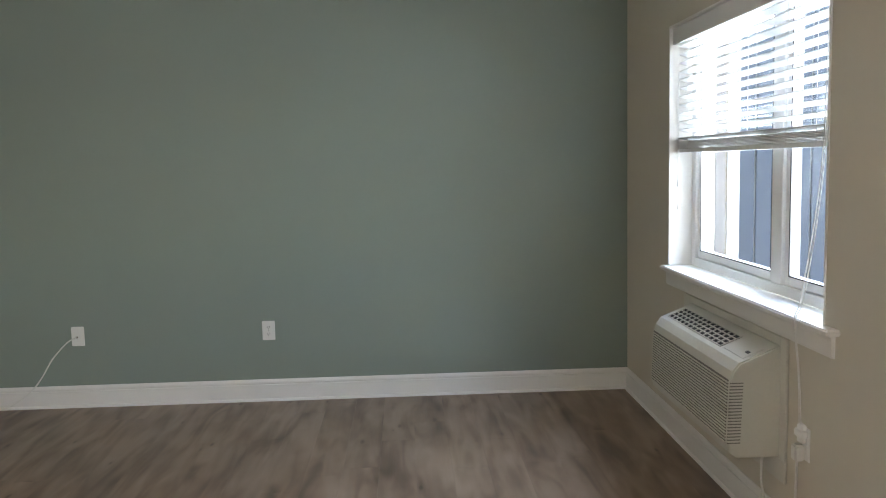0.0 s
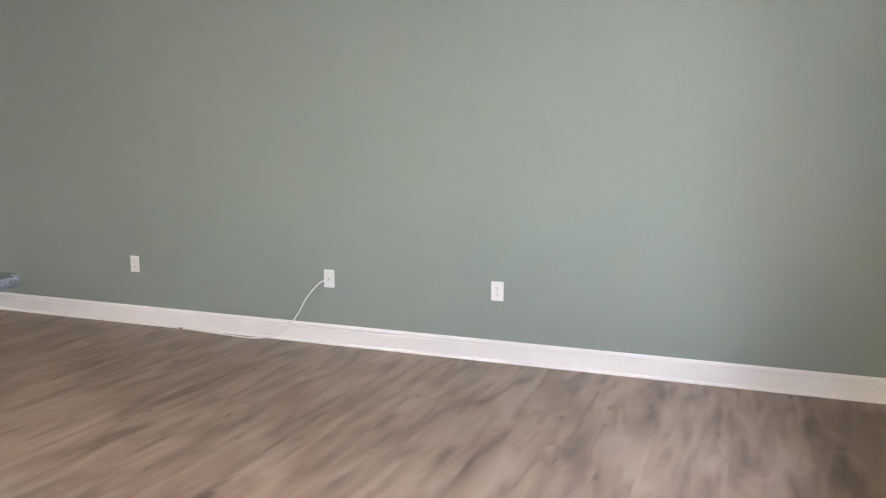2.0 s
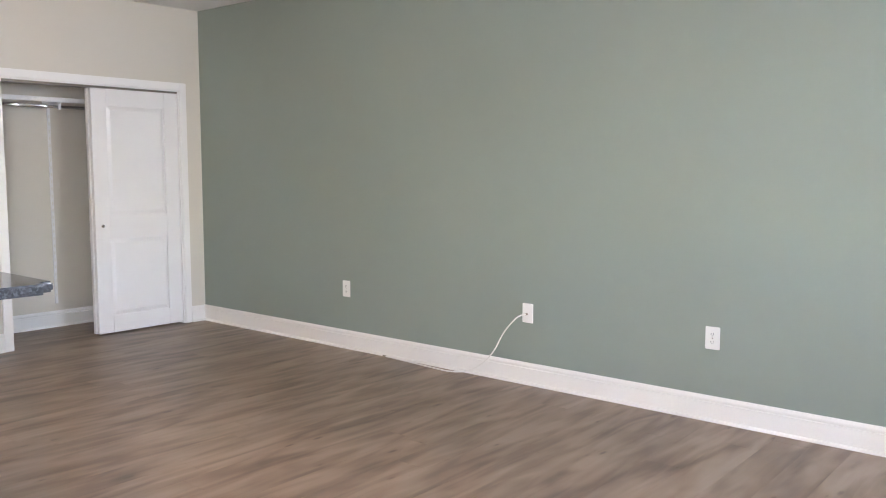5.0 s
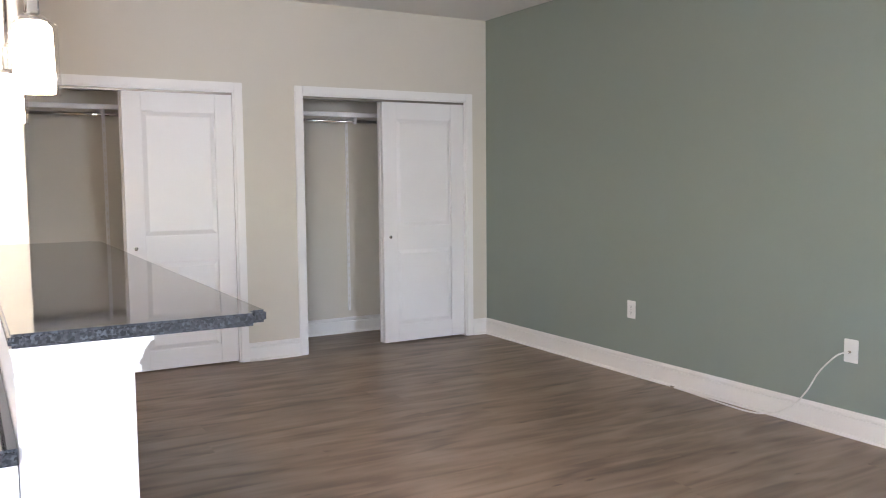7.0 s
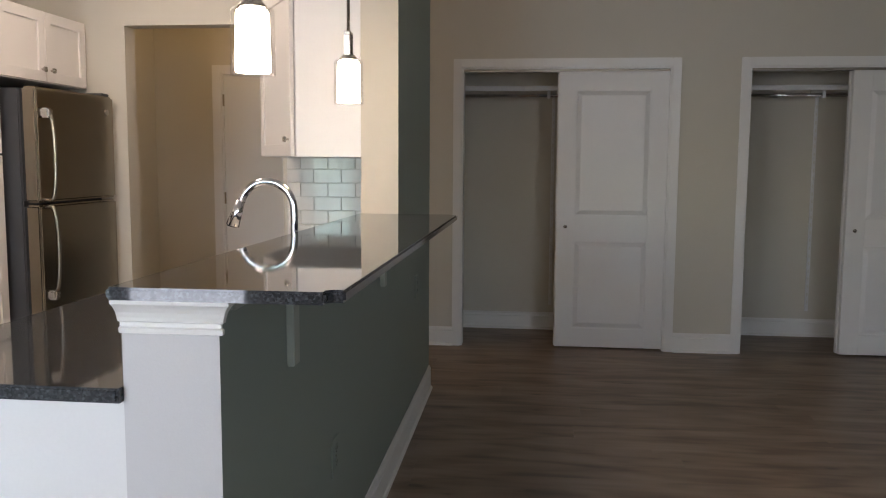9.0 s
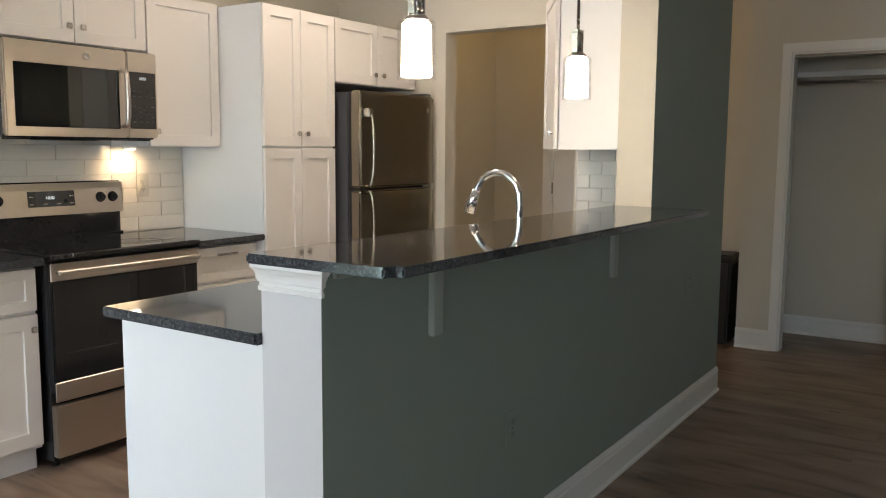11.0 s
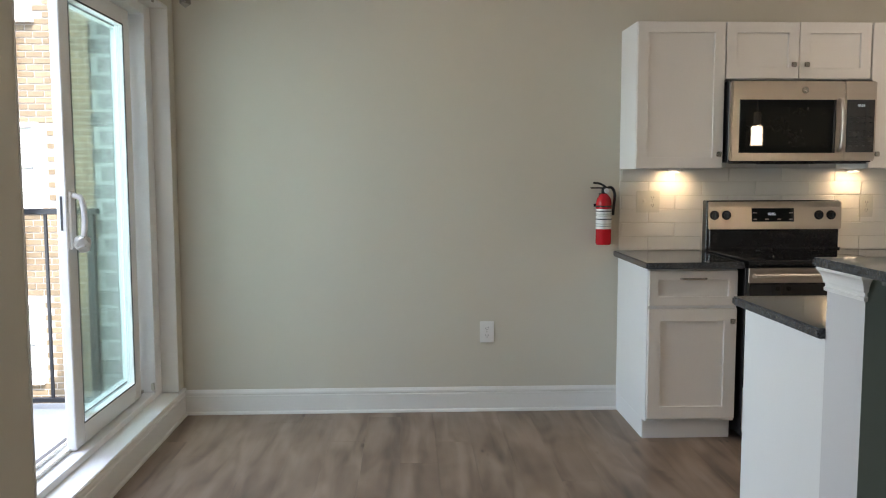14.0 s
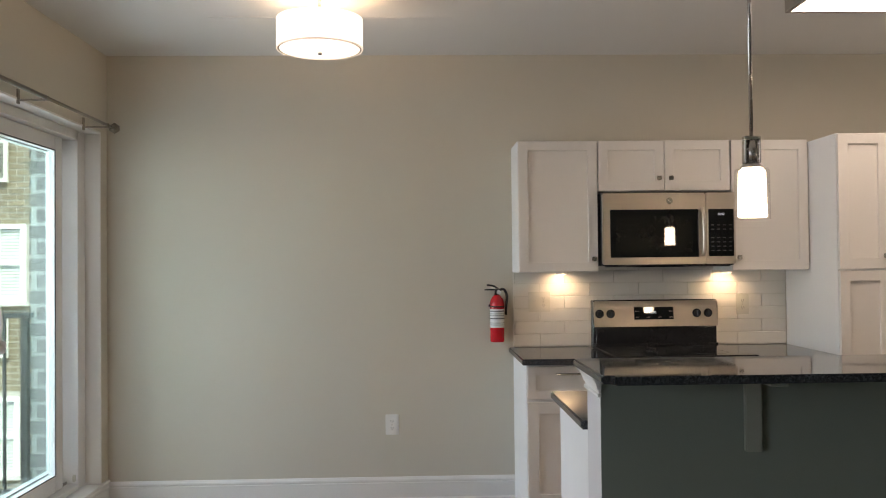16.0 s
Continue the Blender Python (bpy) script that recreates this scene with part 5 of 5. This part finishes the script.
def rail(name, along, fixed, a, b):
    r = thing(name, (0, 0, 0.07), "black painted metal balcony railing", "railing", "balcony railings")

    def bar(u0, u1, w, z0, z1):
        return box(u0, u1, fixed - w, fixed + w, z0, z1, 0.002) if along == "x" else box(fixed - w, fixed + w, u0, u1, z0, z1, 0.002)
    part("top_rail", bar(a, b, 0.022, 1.128, 1.158), RAILMETAL, r)
    part("bottom_rail", bar(a, b, 0.014, 0.115, 0.14), RAILMETAL, r)
    u, i = a + 0.04, 0
    while u < b - 0.01:
        w = 0.019 if i % 10 == 0 else 0.008
        part("post" if i % 10 == 0 else "baluster", bar(u - w, u + w, w, 0.075 if i % 10 == 0 else 0.14, 1.128), RAILMETAL, r)
        u, i = u + 0.118, i + 1


rail("balcony_railing", "x", 0.13, 0.385, 1.70)
rail("balcony_railing", "y", 1.70, 0.16, 2.55)


def brick_block(owner, axis, fixed, out, u0, u1, z0, z1, material, skip=(), length=0.225, height=0.074, joint=0.021):
    """Courses of proud bricks on a face, joined into one mesh."""
    verts, faces = [], []
    depth = 0.012 * out
    row, z = 0, z0
    while z < z1 - 0.02:
        u = u0 - (length / 2 if row % 2 else 0)
        while u < u1:
            p, q = max(u, u0), min(u + length, u1)
            zt = min(z + height, z1)
            if q - p > 0.02 and not any(p < s[1] and q > s[0] and z < s[3] and zt > s[2] for s in skip):
                i = len(verts)
                for w in (fixed, fixed + depth):
                    for uu, vv in ((p, z), (q, z), (q, zt), (p, zt)):
                        verts.append((w, uu, vv) if axis == "x" else (uu, w, vv))
                faces += [(i + 4, i + 5, i + 6, i + 7), (i, i + 1, i + 5, i + 4), (i + 1, i + 2, i + 6, i + 5), (i + 2, i + 3, i + 7, i + 6), (i + 3, i, i + 4, i + 7)]
            u += length + joint
        z += height + joint
        row += 1
    me = bpy.data.meshes.new("bricks")
    me.from_pydata(verts, [], faces)
    b = bmesh.new()
    b.from_mesh(me)
    bmesh.ops.recalc_face_normals(b, faces=b.faces)
    bpy.data.meshes.remove(me)
    ob = part("bricks", b, material, owner)
    tagged(ob, "", "", "", "stuff")
    return ob


def isle_random(m, amount):
    n, k = m.node_tree.nodes, m.node_tree.links
    b = n["Principled BSDF"]
    old = b.inputs["Base Color"].links[0].from_socket
    g, r, s = n.new("ShaderNodeNewGeometry"), n.new("ShaderNodeMapRange"), n.new("ShaderNodeVectorMath")
    r.inputs["To Min"].default_value, r.inputs["To Max"].default_value = 1 - amount, 1 + amount
    s.operation = "SCALE"
    k.new(g.outputs["Random Per Island"], r.inputs["Value"]), k.new(old, s.inputs[0]), k.new(r.outputs[0], s.inputs["Scale"])
    k.new(s.outputs[0], b.inputs["Base Color"])


isle_random(BRICK_TAN, 0.16), isle_random(BRICK_DARK, 0.2)

pier = thing("brick_pier", (0.3, -0.4, -4), "brown brick pier beside the balcony", "wall", "", "structure")
part("core", box(0.252, 0.40, -1.2, 0.105, -4, 8), MORTAR, pier)
brick_block(pier, "y", 0.105, 1, 0.252, 0.40, -0.5, 3.4, BRICK_DARK)
brick_block(pier, "x", 0.40, 1, -1.2, 0.105, -0.5, 3.4, BRICK_DARK)


def far_window(owner, x0, x1, z0, z1, y, out):
    """A double-hung window with a closed blind, in a wall that faces along y."""
    w = part("window", boxes([(x0, x0 + 0.07, y, y + 0.05 * out, z0, z1), (x1 - 0.07, x1, y, y + 0.05 * out, z0, z1), (x0 + 0.07, x1 - 0.07, y, y + 0.05 * out, z0, z0 + 0.07), (x0 + 0.07, x1 - 0.07, y, y + 0.05 * out, z1 - 0.07, z1), (x0 + 0.07, x1 - 0.07, y, y + 0.05 * out, (z0 + z1) / 2 - 0.03, (z0 + z1) / 2 + 0.03)]), VINYL, owner)
    z = z0 + 0.08
    while z < z1 - 0.08:
        part("blind_slat", box(x0 + 0.07, x1 - 0.07, y - 0.02 * out, y - 0.005 * out, z, z + 0.036), BLIND, w)
        z += 0.05
    part("pane", box(x0 + 0.07, x1 - 0.07, y + 0.012 * out, y + 0.018 * out, z0 + 0.07, z1 - 0.07), PANE, w)
    part("sill", box(x0 - 0.05, x1 + 0.05, y, y + 0.09 * out, z0 - 0.06, z0), SIDING, w)


def louvre(owner, x0, x1, z0, z1, y, out):
    g = part("louvre_grille", boxes([(x0, x1, y, y + 0.05 * out, z0, z0 + 0.05), (x0, x1, y, y + 0.05 * out, z1 - 0.05, z1), (x0, x0 + 0.05, y, y + 0.05 * out, z0 + 0.05, z1 - 0.05), (x1 - 0.05, x1, y, y + 0.05 * out, z0 + 0.05, z1 - 0.05)]), GROUT, owner)
    z = z0 + 0.06
    while z < z1 - 0.06:
        part("louvre_blade", box(x0 + 0.05, x1 - 0.05, y, y + 0.03 * out, z, z + 0.035), GRILLE, g)
        z += 0.06


SY = -8.0
sw = thing("apartment_wing", (5, SY - 2, -4), "tan brick and pale panel apartment wing across the court", "building")
part("wall", box(0.4, 16, SY - 4, SY, -4, 9.0), MORTAR, sw)
wins = [(4.17, 4.62, 0.90, 2.10), (4.27, 4.72, -1.75, -0.55), (4.22, 4.67, 3.6, 4.8)]
brick_block(sw, "y", SY, 1, 2.6, 4.70, -3.6, 6.2, BRICK_TAN, wins)
for w in wins:
    far_window(sw, *w, SY + 0.014, 1)
louvre(sw, 4.42, 4.95, 2.75, 3.40, SY + 0.064, 1)
louvre(sw, 4.42, 4.95, 0.05, 0.70, SY + 0.064, 1)
# First strip stands for brick in glaring sun, its brightness painted as panel.
part("pale_panel", box(4.71, 16, SY, SY + 0.06, -0.4, 9.0), SIDING, sw, "pale sunlit render panels, first strip standing for glaring brick")
part("pale_panel", box(4.71, 16, SY, SY + 0.06, -4.0, -1.0), SIDING, sw)
brick_block(sw, "y", SY, 1, 4.71, 9.0, -1.0, -0.4, BRICK_TAN)
for i in range(4):
    part("panel_joint", box(4.71, 16, SY + 0.055, SY + 0.064, 2.2 + i * 1.6, 2.23 + i * 1.6), GROUT, sw)
louvre(sw, 5.12, 5.55, 2.95, 3.55, SY + 0.062, 1)
louvre(sw, 5.12, 5.55, 0.35, 0.95, SY + 0.062, 1)
far_window(sw, 5.7, 6.9, 0.9, 2.2, SY + 0.064, 1)
far_window(sw, 5.1, 5.6, -2.4, -1.3, SY + 0.064, 1)
part("roof", box(0.3, 16.2, SY - 4.1, SY + 0.2, 9.0, 9.3), SLATE, sw)

NY = 11.5
nw = thing("apartment_wing", (6, NY + 2, -4), "slate blue metal and brick apartment wing across the court", "building")
part("wall", box(0.5, 16, NY, NY + 4, -4, 9.0), MORTAR, nw)
for i in range(9):
    x = 2.80 + i * 0.24
    part("siding_panel", box(x, x + 0.215, NY - 0.04, NY, -4, 9.0, 0.01), SLATE, nw)
for x in (2.12, 2.66, 3.46):
    part("corner_board", box(x, x + 0.16, NY - 0.06, NY - 0.041, -4, 9.0, 0.01), SIDING, nw)
part("pale_panel", box(5.0, 16, NY - 0.05, NY, -4, 9.0), SIDING, nw)
brick_block(nw, "y", NY, -1, 0.6, 2.76, -1.0, 5.0, BRICK_TAN)
part("roof", box(0.3, 16.2, NY - 0.2, NY + 4.1, 9.0, 9.3), SLATE, nw)
# Ground hardly in view, made pale to bounce daylight up into the rooms.
solid("ground", box(-150, 150, -150, 150, -4.3, -4.0), BOUNCEGROUND, "pale ground far below the balcony, made light to bounce daylight up", "ground", "structure")
we = thing("outer_wall", (0.3, 3, -4), "brown brick outer face of the flat's wall", "wall", "", "structure")
part("brick_skin", holed("x", 0.2505, 0.30, -0.0, NORTH + 0.15, -4, 8, [(WIN[0] + 0.01, WIN[1] - 0.01, WIN[2], WIN[3]), (SLIDE[0] + 0.01, SLIDE[1] - 0.01, SLIDE[2], SLIDE[3])]), BRICK_DARK, we)
solid("roof_slab", box(-8.2, 0.30, -0.4, 6.7, 2.82, 8.0), CONCRETE, "storeys above the flat", "building", "structure")
solid("outer_wall_west", box(-7.95, -7.76, -0.4, 6.7, -0.3, 2.82), CONCRETE, "plain corridor wall", "wall", "structure")

# ---- tiles ----
def tile_mesh(w, h):
    b = box(-w / 2, w / 2, 0, 0.007, -h / 2, h / 2, 0.0015)
    me = bpy.data.meshes.new("tile")
    b.to_mesh(me)
    b.free()
    me.materials.append(TILE)
    return me


def tiled(owner, u0, u1, z0, z1, w, h, joint, put):
    cache = {}
    row, z = 0, z0
    while z < z1 - 0.006:
        zt = min(z + h, z1)
        u = u0 - (w / 2 if row % 2 else 0)
        while u < u1:
            p, q = max(u, u0), min(u + w, u1)
            if q - p > 0.008:
                key = (round(q - p, 4), round(zt - z, 4))
                if key not in cache:
                    cache[key] = tile_mesh(*key)
                t = new("tile", cache[key])
                t.parent = owner
                put(t, (p + q) / 2, (z + zt) / 2)
            u += w + joint
        z += h + joint
        row += 1


bs = solid("backsplash", box(-4.115, -2.436, 0.0005, 0.0025, 0.90, 1.400), GROUT, "white glazed subway tile backsplash behind the range", "backsplash", "structure")
def put_south(t, u, z):
    t.location = (u, 0.002, z)


tiled(bs, -4.113, -2.437, 0.911, 1.400, 0.300, 0.0735, 0.003, put_south)
bw = solid("backsplash", box(-5.4695, -5.4675, 1.81, 2.420, 0.90, 1.362), GROUT, "white glazed subway tile patch beside the opening", "backsplash", "structure")
def put_west(t, u, z):
    t.matrix_basis = pose(-5.468, u, z, 0, 0, -90)


tiled(bw, 1.812, 2.419, 0.915, 1.360, 0.152, 0.0735, 0.003, put_west)

# ---- floor planks ----
PW, PL = 0.178, 1.22
floor = solid("floor", box(-7.62, 0.0, 0.0, NORTH, -0.011, -0.0045), PLANK, "brown-grey wood-look vinyl plank floor", "floor", "structure")
cache = {}
rng = random.Random(4)
x = -7.62
while x < -0.005:
    w = min(PW, -x)
    y = -rng.random() * PL
    while y < NORTH:
        a, b = max(y, 0.0), min(y + PL, NORTH)
        if b - a > 0.02:
            key = (round(w, 3), round(b - a, 3))
            if key not in cache:
                bmk = box(-w / 2 + 0.0002, w / 2 - 0.0002, -(b - a) / 2 + 0.0002, (b - a) / 2 - 0.0002, -0.0044, 0.0, 0.0002)
                me = bpy.data.meshes.new("plank")
                bmk.to_mesh(me)
                bmk.free()
                me.materials.append(PLANK)
                cache[key] = me
            p = new("plank", cache[key])
            p.parent = floor
            p.location = (x + w / 2, (a + b) / 2, 0.0)
        y += PL
    x += PW
